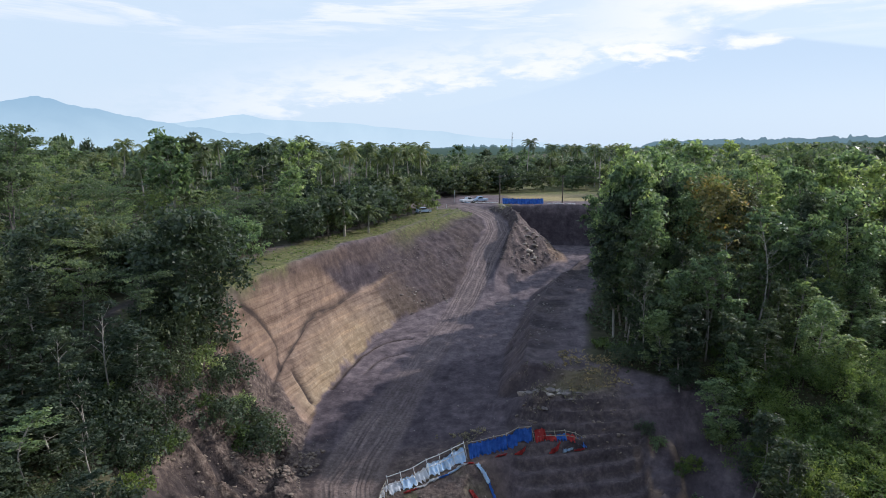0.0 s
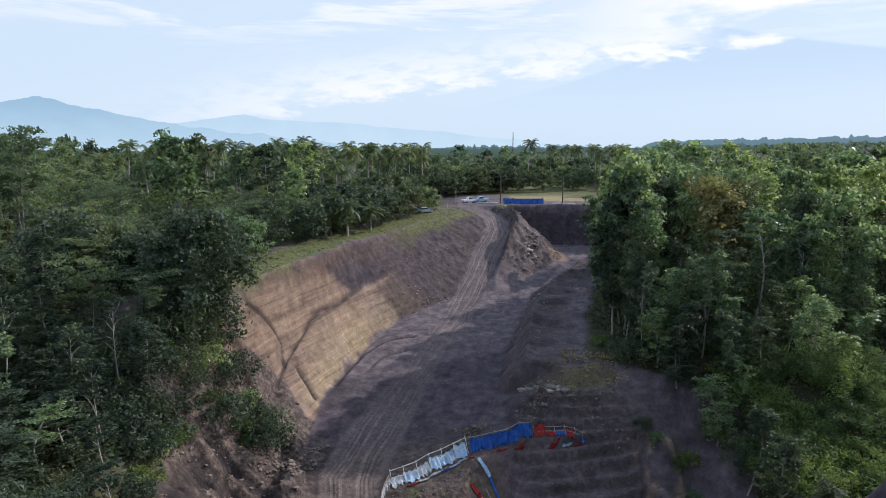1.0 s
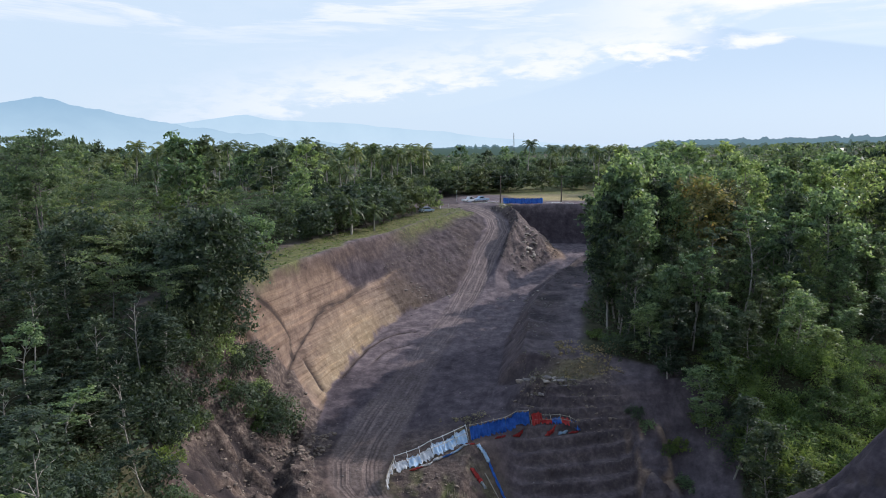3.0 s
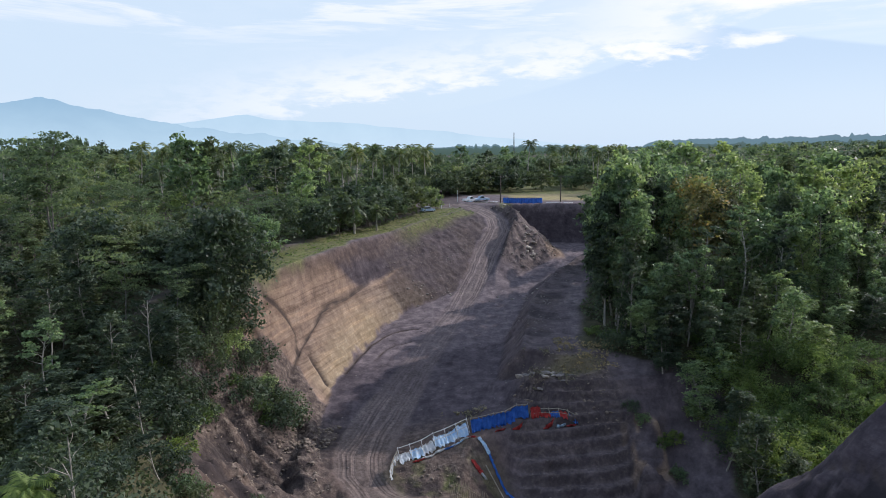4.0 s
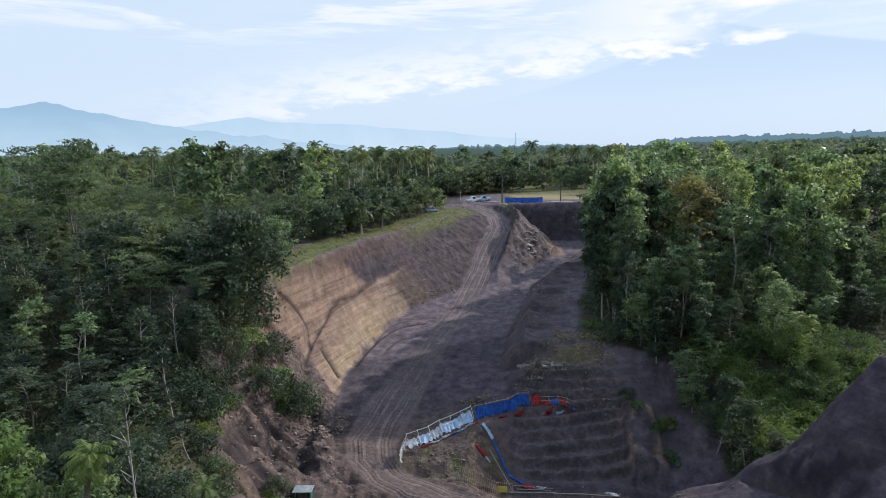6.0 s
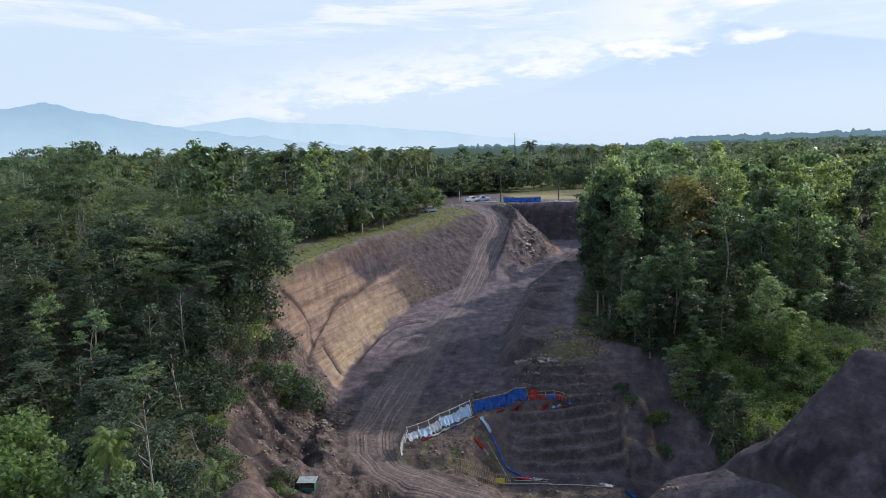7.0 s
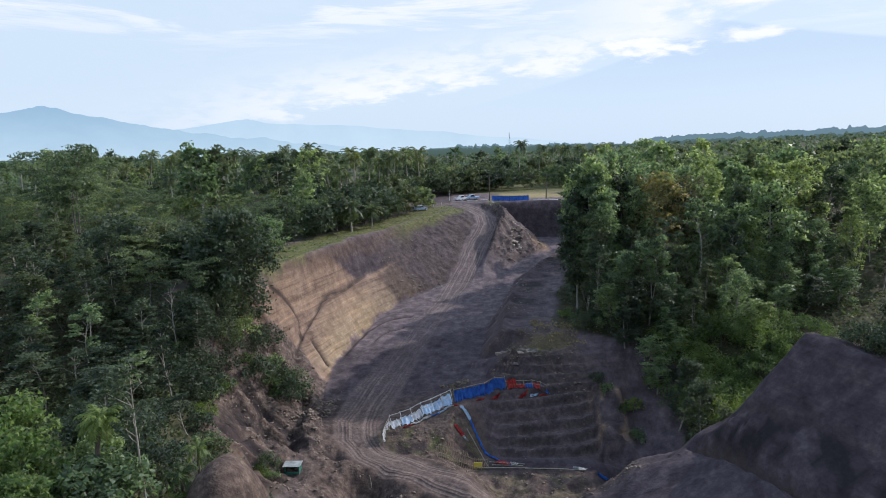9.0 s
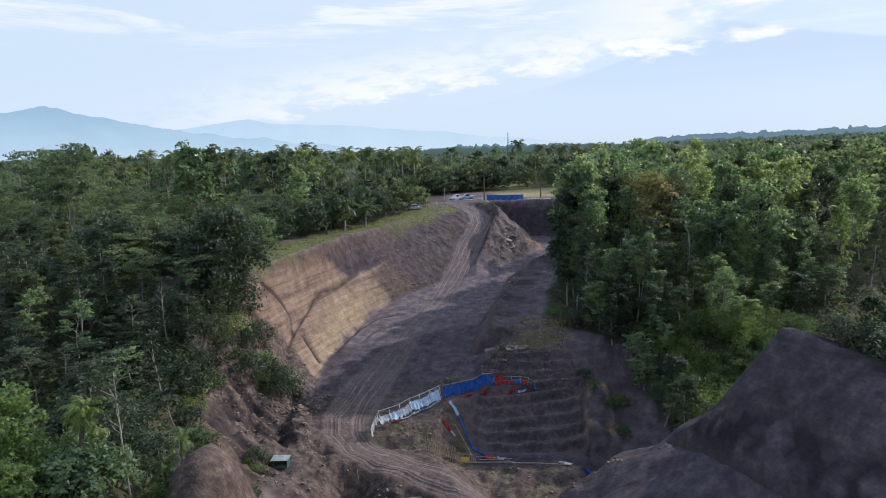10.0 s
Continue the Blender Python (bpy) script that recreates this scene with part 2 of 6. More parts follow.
runs = turned(0.4, 63.0, (1.0, 0.25, 0.25), 2.0, 0.5, 2.5)
c = mixed(nt, maths(nt, "MULTIPLY", maths(nt, "SUBTRACT", attr("face"), attr("ochre")), 0.4), c, mixed(nt, 1.0, c, ramp(nt, runs, (0.33, (0.6, 0.58, 0.58)), (0.5, (1.0, 1.0, 1.0)), (0.7, (1.2, 1.18, 1.15))), "MULTIPLY"))
red = ramp(nt, mid, (0.3, (0.06, 0.041, 0.034)), (0.7, (0.155, 0.107, 0.082)))
c = mixed(nt, attr("red"), c, red)
# loose rubble: pale broken lumps, the hollows between them painted dark as shade
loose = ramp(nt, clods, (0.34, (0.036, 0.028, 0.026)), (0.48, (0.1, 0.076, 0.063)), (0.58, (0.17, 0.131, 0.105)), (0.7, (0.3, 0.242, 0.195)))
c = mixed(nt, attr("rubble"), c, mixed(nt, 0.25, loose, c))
# damp soil, with shade painted into risers, gullies and beside the berm
c = mixed(nt, attr("damp_shade"), c, (0.028, 0.024, 0.027))
# wheel ruts and dozer scrapes: thin lines along the haul road and along the toe
wander = noise_node(nt, 0.12, 2.0)
patchy = ramp(nt, noise_node(nt, 0.22, 4.0), (0.36, (0, 0, 0)), (0.6, (1, 1, 1)))
shift = nt.nodes.new("ShaderNodeMath")
shift.operation = "MULTIPLY_ADD"
nt.links.new(wander, shift.inputs[0])
shift.inputs[1].default_value = 0.32
nt.links.new(attr("lane_d"), shift.inputs[2])
lane_mask = attr("lane")


def greys(*stops):
    return tuple((p, (g_, g_, g_)) for p, g_ in stops)


# wheel lines either side of the middle of the track (ramp runs over five metres)
rut = ramp(nt, maths(nt, "SUBTRACT", shift.outputs[0], 0.16), *greys((0.0, 0.5), (0.08, 0.3), (0.13, 0.5), (0.16, 1.0), (0.22, 1.0), (0.25, 0.2), (0.31, 0.6), (0.35, 0.1), (0.4, 0.9), (0.44, 0.9), (0.48, 0.2), (0.56, 0.7), (0.6, 0.3), (0.7, 0.6)))
light_soil = ramp(nt, fine, (0.3, (0.16, 0.126, 0.113)), (0.7, (0.265, 0.213, 0.19)))
c = mixed(nt, maths(nt, "MULTIPLY", lane_mask, 0.52), c, light_soil)
worn = maths(nt, "MULTIPLY", lane_mask, maths(nt, "ADD", maths(nt, "MULTIPLY", patchy, 0.75), 0.2))
c = mixed(nt, worn, c, mixed(nt, 1.0, c, ramp(nt, rut, (0.2, (0.66, 0.64, 0.64)), (0.55, (1.0, 1.0, 1.0)), (1.0, (1.36, 1.33, 1.31))), "MULTIPLY"))
scr = attr("furrow_shade")
# dark colour painted into the furrows for the shade down in them
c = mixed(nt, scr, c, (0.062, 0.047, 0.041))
# dozer blade lines along the cutting floor
floor_part = maths(nt, "SUBTRACT", 1.0, attr("face"))
smear = turned(0.6, 74.0, (0.12, 1.3, 1.0), 4.0, 0.66, 3.4)
c = mixed(nt, maths(nt, "MULTIPLY", maths(nt, "MULTIPLY", floor_part, patchy), 0.75), c, mixed(nt, 1.0, c, ramp(nt, smear, (0.32, (0.58, 0.57, 0.58)), (0.5, (1.0, 1.0, 1.0)), (0.68, (1.42, 1.39, 1.35))), "MULTIPLY"))
c = mixed(nt, 1.0, c, ramp(nt, fine, (0.3, (0.76, 0.76, 0.76)), (0.7, (0.97, 0.965, 0.96))), "MULTIPLY")
turf = ramp(nt, clods, (0.3, (0.045, 0.05, 0.02)), (0.5, (0.11, 0.118, 0.042)), (0.7, (0.2, 0.185, 0.085)))
hay = ramp(nt, mid, (0.3, (0.2, 0.17, 0.07)), (0.7, (0.34, 0.28, 0.15)))
c = mixed(nt, attr("hay"), c, hay)
c = mixed(nt, maths(nt, "MULTIPLY", attr("grass"), ramp(nt, mid, (0.28, (0.4, 0.4, 0.4)), (0.5, (1, 1, 1)))), c, turf)
floor_litter = ramp(nt, mid, (0.3, (0.03, 0.03, 0.016)), (0.7, (0.085, 0.08, 0.045)))
c = mixed(nt, attr("wood"), c, floor_litter)
nt.links.new(c, b.inputs["Base Color"])


def add_up(a, k, base):
    n = nt.nodes.new("ShaderNodeMath")
    n.operation = "MULTIPLY_ADD"
    nt.links.new(a, n.inputs[0])
    n.inputs[1].default_value = k
    if isinstance(base, (int, float)):
        n.inputs[2].default_value = base
    else:
        nt.links.new(base, n.inputs[2])
    return n.outputs[0]


relief = add_up(mid, 0.8, add_up(fine, 0.1, 0.0))
relief = add_up(maths(nt, "MULTIPLY", lane_mask, rut), -0.4, relief)
relief = add_up(maths(nt, "MULTIPLY", attr("rubble"), clods), 0.9, relief)
relief = add_up(maths(nt, "MULTIPLY", attr("face"), beds), 0.3, relief)
bump(nt, b, relief, 0.7, 0.4)
b.inputs["Specular IOR Level"].default_value = 0.15

# ---- value noise on arrays ----
def lattice(ix, iy, seed):
    h = (ix.astype(np.int64) * 374761393 + iy.astype(np.int64) * 668265263 + seed * 982451653) & 0xFFFFFFFF
    h = ((h ^ (h >> 13)) * 1274126177) & 0xFFFFFFFF
    return ((h ^ (h >> 16)) & 0xFFFF) / 65535.0


def vnoise(x, y, seed=0):
    ix, iy = np.floor(x), np.floor(y)
    fx, fy = x - ix, y - iy
    fx, fy = fx * fx * (3 - 2 * fx), fy * fy * (3 - 2 * fy)
    a, b_ = lattice(ix, iy, seed), lattice(ix + 1, iy, seed)
    c_, d_ = lattice(ix, iy + 1, seed), lattice(ix + 1, iy + 1, seed)
    return (a * (1 - fx) + b_ * fx) * (1 - fy) + (c_ * (1 - fx) + d_ * fx) * fy - 0.5


def fbm(x, y, size, octaves=4, seed=0):
    out, amp = 0, 1.0
    for o in range(octaves):
        out = out + amp * vnoise(x / size + 17.3 * o, y / size + 5.1 * o, seed + o)
        x, y = 0.8 * x - 0.6 * y, 0.6 * x + 0.8 * y
        size, amp = size * 0.5, amp * 0.5
    return out


def smooth(v, lo, hi):
    t = np.clip((v - lo) / (hi - lo), 0, 1)
    return t * t * (3 - 2 * t)


# ---- the ground: cross-sections of the valley, from the near bank to the plain ----
# each: y, then x and z of: far left, left hill, left crest, bench inner and outer edge, left toe, track edge, ridge crest, ridge foot, right toe, right top, right hill, far right
SECTIONS = []


def section(y, *xz):
    SECTIONS.append((y, xz))


section(-80, -400, 22, -60, 20, -26, 16, -19, 9, -17, 8, -9, 4, 0, 4, 5, 4, 14, 3, 46, 16, 54, 25, 75, 24, 400, 26)
section(12, -400, 22, -60, 19, -26, 18.5, -19.5, 11, -17, 8, -9, 3, 0, 2, 5, 2, 14, 2, 46, 13, 54, 18, 75, 18, 400, 26)
section(28, -400, 22, -60, 18, -22.5, 17.6, -18.5, 11, -16, 8, -8, 1, 0, 0.5, 5, 0.5, 15, 1.5, 40, 13.5, 48, 19.5, 75, 18, 400, 26)
section(40, -400, 22, -60, 15, -27, 15, -20, 8, -18, 6, -9, -1.5, 0, -1, 6, 0, 16, 2, 34.5, 12.5, 44.4, 22.6, 75, 18, 400, 26)
section(48, -400, 22, -60, 15, -30, 13.5, -22, 4.5, -19, 3, -9, -2.5, 0, -2, 8, 0, 18, 1.6, 31.4, 9.4, 42.2, 23.6, 75, 15, 400, 26)
section(52, -400, 22, -60, 15, -31, 13, -22, 4, -19, 2.5, -11, -2, -2, -2.5, 8, 0, 17, 0.4, 28.6, 6.2, 36, 12.5, 75, 10, 400, 26)
section(57, -400, 23, -60, 15, -32, 13, -23, 4, -19, 2, -12, -0.5, -3, -2, 5, 0.3, 12, -2.5, 20, -2, 28, 3.0, 65, 4, 400, 26)
section(61, -400, 23, -60, 16, -33, 13, -24, 4.5, -20, 2, -14, 0.6, -3, 0.4, 4.5, 0.3, 11, -4.6, 22, -5.4, 30, -3, 60, 1, 400, 26)
section(66, -400, 23, -60, 17, -34, 14, -26, 6.5, -23, 3.5, -15, 1.1, -8, 0.6, 1, 0.0, 8, -3.6, 22, -4.4, 30, -7.5, 60, 2, 400, 26)
section(70, -400, 23, -60, 18, -34, 16, -26, 7.5, -24, 6, -16, 1.6, -9, 0.5, 1, -1.2, 6, -3.8, 24, -3.6, 30, -7.5, 60, 3, 400, 26)
section(75, -400, 23, -60, 19, -33, 19, -26, 9, -24.5, 8.5, -17, 2.4, -7, 1.2, 2.5, 1.6, 8, -3.0, 25, -4, 29, -6, 60, 5, 400, 26)
section(79, -400, 23, -60, 20, -32.5, 21, -26, 10, -25, 9.5, -18, 2.9, -6, 1.9, 3, 3.0, 9, 1.2, 26, -1.6, 31, -4, 60, 6, 400, 26)
section(84, -400, 24, -60, 21, -32, 22, -25.6, 9, -24.2, 8.6, -18.6, 3.4, -5, 3.0, 4, 3.9, 11.5, 5.8, 23, 3.5, 31, 1, 60, 8, 400, 26)
section(88, -400, 24, -60, 22, -31, 23, -24.0, 7.6, -22.6, 7.2, -18.8, 4, -5, 3.6, 5, 4.1, 9, 5.0, 13.5, 9.6, 30, 9, 60, 10, 400, 26)
section(97, -400, 24, -60, 23, -28.2, 24, -24.9, 10.8, -24.2, 10.4, -19.0, 4.9, -5, 4.5, 1, 4.6, 4, 4.7, 8.5, 4.8, 12.5, 10.6, 60, 12, 400, 26)
section(108, -400, 24.5, -60, 23.5, -26, 24, -22.9, 14.4, -22.0, 14.0, -16.9, 5.6, -2.6, 5.4, 2.5, 5.4, 5.5, 5.5, 10.1, 5.6, 14.4, 11.3, 60, 13, 400, 26)
section(118, -400, 25, -60, 24, -23, 24, -19.9, 14.6, -19.1, 14.2, -14.8, 6.3, 0, 6.2, 4, 6.2, 7, 6.2, 11.6, 6.3, 16, 12, 60, 14, 400, 26)
section(134, -400, 25, -60, 24.5, -19, 24, -14.8, 15.9, -14.0, 15.5, -9.3, 7.7, 3, 7.5, 7, 7.5, 11, 7.5, 16, 7.6, 20.8, 13, 65, 15, 400, 26)
section(148, -400, 26, -60, 25, -13.6, 24, -8.2, 17, -7.2, 16.6, 2, 9.6, 9, 9.6, 12, 9.5, 15, 9.4, 20, 9.5, 27.5, 15, 70, 16, 400, 27)
section(157, -400, 26, -60, 25, -9.5, 24.4, -4, 19.6, -3, 19.2, 5.4, 13.0, 11, 12.2, 12.6, 13.2, 17.5, 10.7, 26, 10.8, 33, 16, 72, 17, 400, 27)
section(167, -400, 26, -60, 25.5, -4.6, 25, 0, 22.3, 1, 22, 7.8, 17.8, 14.4, 16.5, 16.4, 19.4, 25, 12.6, 33, 12.3, 40, 18, 76, 19, 400, 27)
section(176, -400, 26, -60, 26, 1, 25.6, 5.5, 24.4, 6.5, 24.2, 11.2, 22.1, 18, 20.8, 20, 23.9, 32, 13.8, 40, 13.3, 47, 20, 80, 21, 400, 27)
section(182, -400, 26, -60, 26, 4, 26, 7, 25.2, 8, 25, 10.8, 24.3, 17.4, 23.4, 19.5, 26.0, 32.5, 14.4, 44, 13.8, 50, 21, 82, 22, 400, 27)
section(187, -400, 27, -60, 26.3, 5, 26.3, 6, 25.8, 7, 25.7, 8.2, 25.6, 14.8, 25.1, 18.5, 27.2, 30, 15, 48, 14.4, 53, 23, 84, 24, 400, 28)
section(193, -400, 27, -60, 26.6, -2, 26.5, 0, 26.6, 1, 26.6, 4, 26.7, 11, 26.8, 17.5, 27, 23.5, 15.4, 50, 15, 54, 25, 86, 25, 400, 28)
section(196, -400, 27, -60, 26.6, -2, 26.8, 0, 26.9, 1, 26.9, 4, 27, 11, 27, 17.5, 27, 23.5, 26.8, 50, 26.9, 54, 27, 86, 26, 400, 28)
section(260, -400, 28, -60, 28, -2, 28, 0, 28, 1, 28, 4, 28, 11, 28, 17.5, 28, 23.5, 28, 50, 28, 54, 28, 86, 28, 400, 30)
section(700, -400, 30, -60, 30, -2, 30, 0, 30, 1, 30, 4, 30, 11, 30, 17.5, 30, 23.5, 30, 50, 30, 54, 30, 86, 31, 400, 36)
SEC_Y = np.array([s[0] for s in SECTIONS], float)
SEC_X = np.array([s[1][0::2] for s in SECTIONS], float)
SEC_Z = np.array([s[1][1::2] for s in SECTIONS], float)


def line_x(k, y):
    return np.interp(y, SEC_Y, SEC_X[:, k])


def line_z(k, y):
    return np.interp(y, SEC_Y, SEC_Z[:, k])


def base_height(x, y):
    """Height on the sections alone, for arrays of x and y."""
    xs = np.array([line_x(k, y) for k in range(13)])
    zs = np.array([line_z(k, y) for k in range(13)])
    out = np.where(x <= xs[0], zs[0], zs[-1])
    for k in range(12):
        inside = (x > xs[k]) & (x <= xs[k + 1])
        t = np.clip((x - xs[k]) / np.maximum(xs[k + 1] - xs[k], 1e-6), 0, 1)
        out = np.where(inside, zs[k] + t * (zs[k + 1] - zs[k]), out)
    return out


def steps(x, y, z):
    """The dug steps below the fence: how much of them there is, and the count of steps up to this height."""
    dug = smooth(x, 7.5, 11) * (1 - smooth(x, 26, 29)) * smooth(y, 73, 76) * (1 - smooth(y, 87.5, 89.5))
    return dug, (z + 4.2 + 1.1 * fbm(x, y, 7, 3, 8)) / 1.4


def path_offset(x, y, px, py):
    """Distance from a line of points."""
    best = np.full(np.shape(x), 1e9)
    for i in range(len(px) - 1):
        dx, dy = px[i + 1] - px[i], py[i + 1] - py[i]
        t = np.clip(((x - px[i]) * dx + (y - py[i]) * dy) / (dx * dx + dy * dy), 0, 1)
        best = np.minimum(best, np.hypot(x - px[i] - t * dx, y - py[i] - t * dy))
    return best


DRAIN = (-24.6, -24.6, -24.0, -23.4, -22.9, -21.9, -19.4, -16.2, -12.3, -9.2), (90.5, 95.5, 100, 104, 108, 112, 120, 130, 140, 147)
RILL = (-29.2, -27.2, -25.3, -24.7), (92.3, 94.8, 97.2, 95.5)
WEDGE = (-22.9, -21.4, -20.0), (97.2, 96.3, 95.2)
SCRAPES = (((-17.8, -16.6, -14.8, -12.6, -9.6, -6.2), (101, 108, 115, 119.5, 122.6, 123.8)), ((-13.4, -12.0, -10.2, -7.4), (107.5, 112, 114.8, 116.2)), ((-16.5, -13.4, -10.8, -4.0), (112.5, 121.5, 126.4, 127.4)))
FOOT = (31.2, 32.4, 35.0, 39.5, 45.0), (51.0, 47.5, 35.0, 26.0, 14.0)
LEDGE = (35.0, 37.2, 39.8, 43.5), (49.6, 44.0, 38.0, 28.0)


def furrows(x, y):
    """Depth of the washed and scraped furrows, and how much shade is painted in them."""
    near = lambda line, w: np.exp(-(path_offset(x, y, *line) / w) ** 2)
    wav = 0.9 + 0.35 * vnoise(x / 1.7, y / 1.7, 66)
    drain = near(DRAIN, 0.27) * (1 - 0.45 * smooth(y, 116, 136))
    rill, wedge = near(RILL, 0.3), near(WEDGE, 0.55)
    scr = sum(near(s, 0.45) * g_ for s, g_ in zip(SCRAPES, (1.0, 0.8, 0.6)))
    foot, ledge = near(FOOT, 0.7), near(LEDGE, 0.5)
    depth = 0.3 * drain + 0.3 * rill + 0.9 * wedge + 0.5 * scr + 2.0 * foot + 0.6 * ledge
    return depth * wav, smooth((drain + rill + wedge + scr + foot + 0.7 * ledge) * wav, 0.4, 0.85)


def zones(x, y):
    """What covers the ground: dictionary of masks."""
    crest, bench, toe = line_x(2, y), line_x(3, y), line_x(5, y)
    rtoe, rtop, rhill = line_x(9, y), line_x(10, y), line_x(11, y)
    wob = 2.2 * fbm(x, y, 7.0, 3, 3)
    nose = 77.4 + 0.76 * np.clip(-15 - x, 0, 20)          # where the cut face breaks off towards the ravine
    brow = 89.6 + 0.8 * np.clip(-20 - x, 0, 4) - 1.5 * np.clip(-24.5 - x, 0, 5)           # where the clean face ends and broken ground begins
    cut = smooth(y + 0.35 * wob, brow - 0.5, brow + 0.5)
    face = smooth(x, crest - 0.5, crest + 1) * (1 - smooth(x + 1.1 * fbm(x, y, 2.2, 3, 29), toe - 0.5, toe + 0.3))
    drain_x = np.interp(y, DRAIN[1], DRAIN[0])
    far = smooth(y + 0.25 * wob, 132.4, 133.8)
    upper_dark = smooth(y - 1.59 * x - 153.2 + 0.5 * wob, -0.9, 0.9) * (1 - smooth(x + 0.1 * wob, drain_x - 0.5, drain_x + 0.3)) * face
    tanm = np.clip(face * cut * (1 - 0.5 * far - 0.42 * smooth(y + wob, 138, 144)) * (1 - 0.35 * smooth(y + 2 * wob, 117, 127)) - 0.95 * upper_dark, 0, 1)
    tanm = np.maximum(tanm, 1.0 * smooth(x, 27, 29) * (1 - smooth(x, 33, 34)) * smooth(y, 172, 176) * (1 - smooth(y, 182, 186)))
    lip = np.exp(-((x - drain_x - 0.85) / 0.4) ** 2) * smooth(y, 93, 97) * (1 - smooth(y, 138, 146))
    tanm = np.maximum(tanm, 0.8 * lip)
    red_band = smooth(x, crest - 0.5, crest + 0.5) * (1 - smooth(x, crest + 1.0 + wob, crest + 2.4 + wob)) * smooth(y, 90, 100) * (1 - smooth(y, 170, 180))
    red_band = np.maximum(0.55 * red_band, 0.45 * face * (1 - cut) * smooth(y, 58, 64))
    red_band = np.maximum(red_band, 0.9 * smooth(x, crest - 0.5, crest + 0.3) * (1 - smooth(x, crest + 0.8 + 0.5 * wob, crest + 1.8 + 0.5 * wob)) * smooth(y, 94, 100) * (1 - smooth(y, 128, 136)))
    dark = np.maximum(upper_dark, far * face) * (0.95 + 0.5 * vnoise(x / 6.0, y / 6.0, 77))
    # ridge side above the ramp painted dark for its shade
    dark = np.maximum(dark, smooth(x, line_x(6, y), line_x(6, y) + 1) * (1 - smooth(x, line_x(7, y), line_x(7, y) + 1)) * smooth(y, 158, 164) * (1 - smooth(y, 190, 193)))
    # darker soil left of the track, with partial shade painted in
    dark = np.maximum(dark, 0.7 * smooth(y, 54, 60) * (1 - smooth(y, 82, 92)) * (1 - smooth(x, -14, -10)) * smooth(road_offset(x, y), 2.5, 4.5))
    dark = np.maximum(dark, 0.95 * smooth(x, -17, -13) * (1 - smooth(y, 70, 80)) * (0.6 + 0.4 * smooth(road_offset(x, y), 2.8, 4.2)))
    dark = np.maximum(dark, 0.5 * face * (1 - cut) * smooth(y, 64, 74))
    # back wall painted dark, as it faces away from the sun
    dark = np.maximum(dark, smooth(y, 191, 193) * (1 - smooth(y, 195.4, 196)) * smooth(x, 17, 20))
    # damp floor soil with the forest's shadow painted in
    dark = np.maximum(dark, 0.8 * smooth(x, toe - 0.5, toe + 1) * (1 - smooth(x, rtoe, rtoe + 2)) * smooth(y, 78, 84) * (1 - smooth(y - 0.45 * (x + 18) + 1.5 * wob, 101, 106)))
    # near right bank: its shade painted into the soil colour
    dark = np.maximum(dark, 0.5 * smooth(x, 20, 26) * (1 - smooth(y, 52, 60)))
    dark = np.maximum(dark, 0.6 * smooth(x, 2, 8) * (1 - smooth(x, 34, 40)) * smooth(y, 66, 71) * (1 - smooth(y, 88, 94)))
    # more painted shade on the near right bank
    dark = np.maximum(dark, 0.95 * smooth(x, 20, 25) * (1 - smooth(y, 58, 66)) * smooth(y, 10, 20))
    grass = (1 - smooth(x + 0.7 * wob, crest - 1.0, crest + 0.1)) * smooth(x, crest - 12, crest - 8) * smooth(y, 76, 84) * (1 - smooth(y, 184, 190))
    grass = np.maximum(grass, 0.85 * smooth(x, crest - 1, crest) * (1 - smooth(x + 1.2 * wob, crest + 1.5, crest + 4.5)) * smooth(y, 146, 160) * (1 - smooth(y, 183, 187)))
    hay = smooth(y + wob, 205, 211) * smooth(x, 19, 25) * (1 - smooth(x, 60, 75)) * (1 - smooth(y + 3 * wob, 222, 240))
    grass = np.maximum(grass, smooth(y + wob, 226, 236) * smooth(x, 0, 10) * (1 - smooth(x, 70, 85)) * (1 - smooth(y, 300, 330)))
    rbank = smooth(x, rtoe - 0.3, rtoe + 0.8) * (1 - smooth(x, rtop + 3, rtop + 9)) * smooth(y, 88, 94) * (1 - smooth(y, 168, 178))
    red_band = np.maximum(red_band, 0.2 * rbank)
    # right bank painted darker, being the shaded side of the cutting
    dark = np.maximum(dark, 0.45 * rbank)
    grass = np.maximum(grass, 0.85 * np.exp(-(((x - 0.5) / 6.5) ** 2 + ((y - 73.0) / 4.0) ** 2)) * smooth(fbm(x, y, 2.0, 4, 33), -0.05, 0.3))
    grass = np.maximum(grass, 0.25 * smooth(x, 4, 7) * (1 - smooth(x, 21, 23)) * smooth(y, 61, 63) * (1 - smooth(y, 68, 70)) * smooth(fbm(x, y, 1.8, 3, 34), -0.1, 0.2))
    grass = np.maximum(grass, 0.8 * smooth(x, 15.5, 17) * (1 - smooth(x, 19, 21)) * smooth(y, 186, 190) * (1 - smooth(y, 198, 201)))
    left_wood = 1 - smooth(x + wob, line_x(2, y) - 13, line_x(2, y) - 10)
    left_wood = np.maximum(left_wood, (1 - smooth(x + wob, crest - 3, crest + 1)) * (1 - smooth(y, 74, 84)))
    scarp = smooth(x + 0.4 * wob, -30.5, -28.5) * (1 - smooth(x, -20, -18)) * smooth(y + 0.5 * wob, 52.5, 55) * (1 - smooth(y + 0.5 * wob, 72, 75))
    left_wood = np.maximum(left_wood, (1 - smooth(x + wob, line_x(4, y) - 1, line_x(4, y) + 1.5)) * (1 - smooth(y + wob, 57, 63)) * smooth(np.hypot(x + 13.6, (y - 27) / 1.2), 4.5, 6.0))
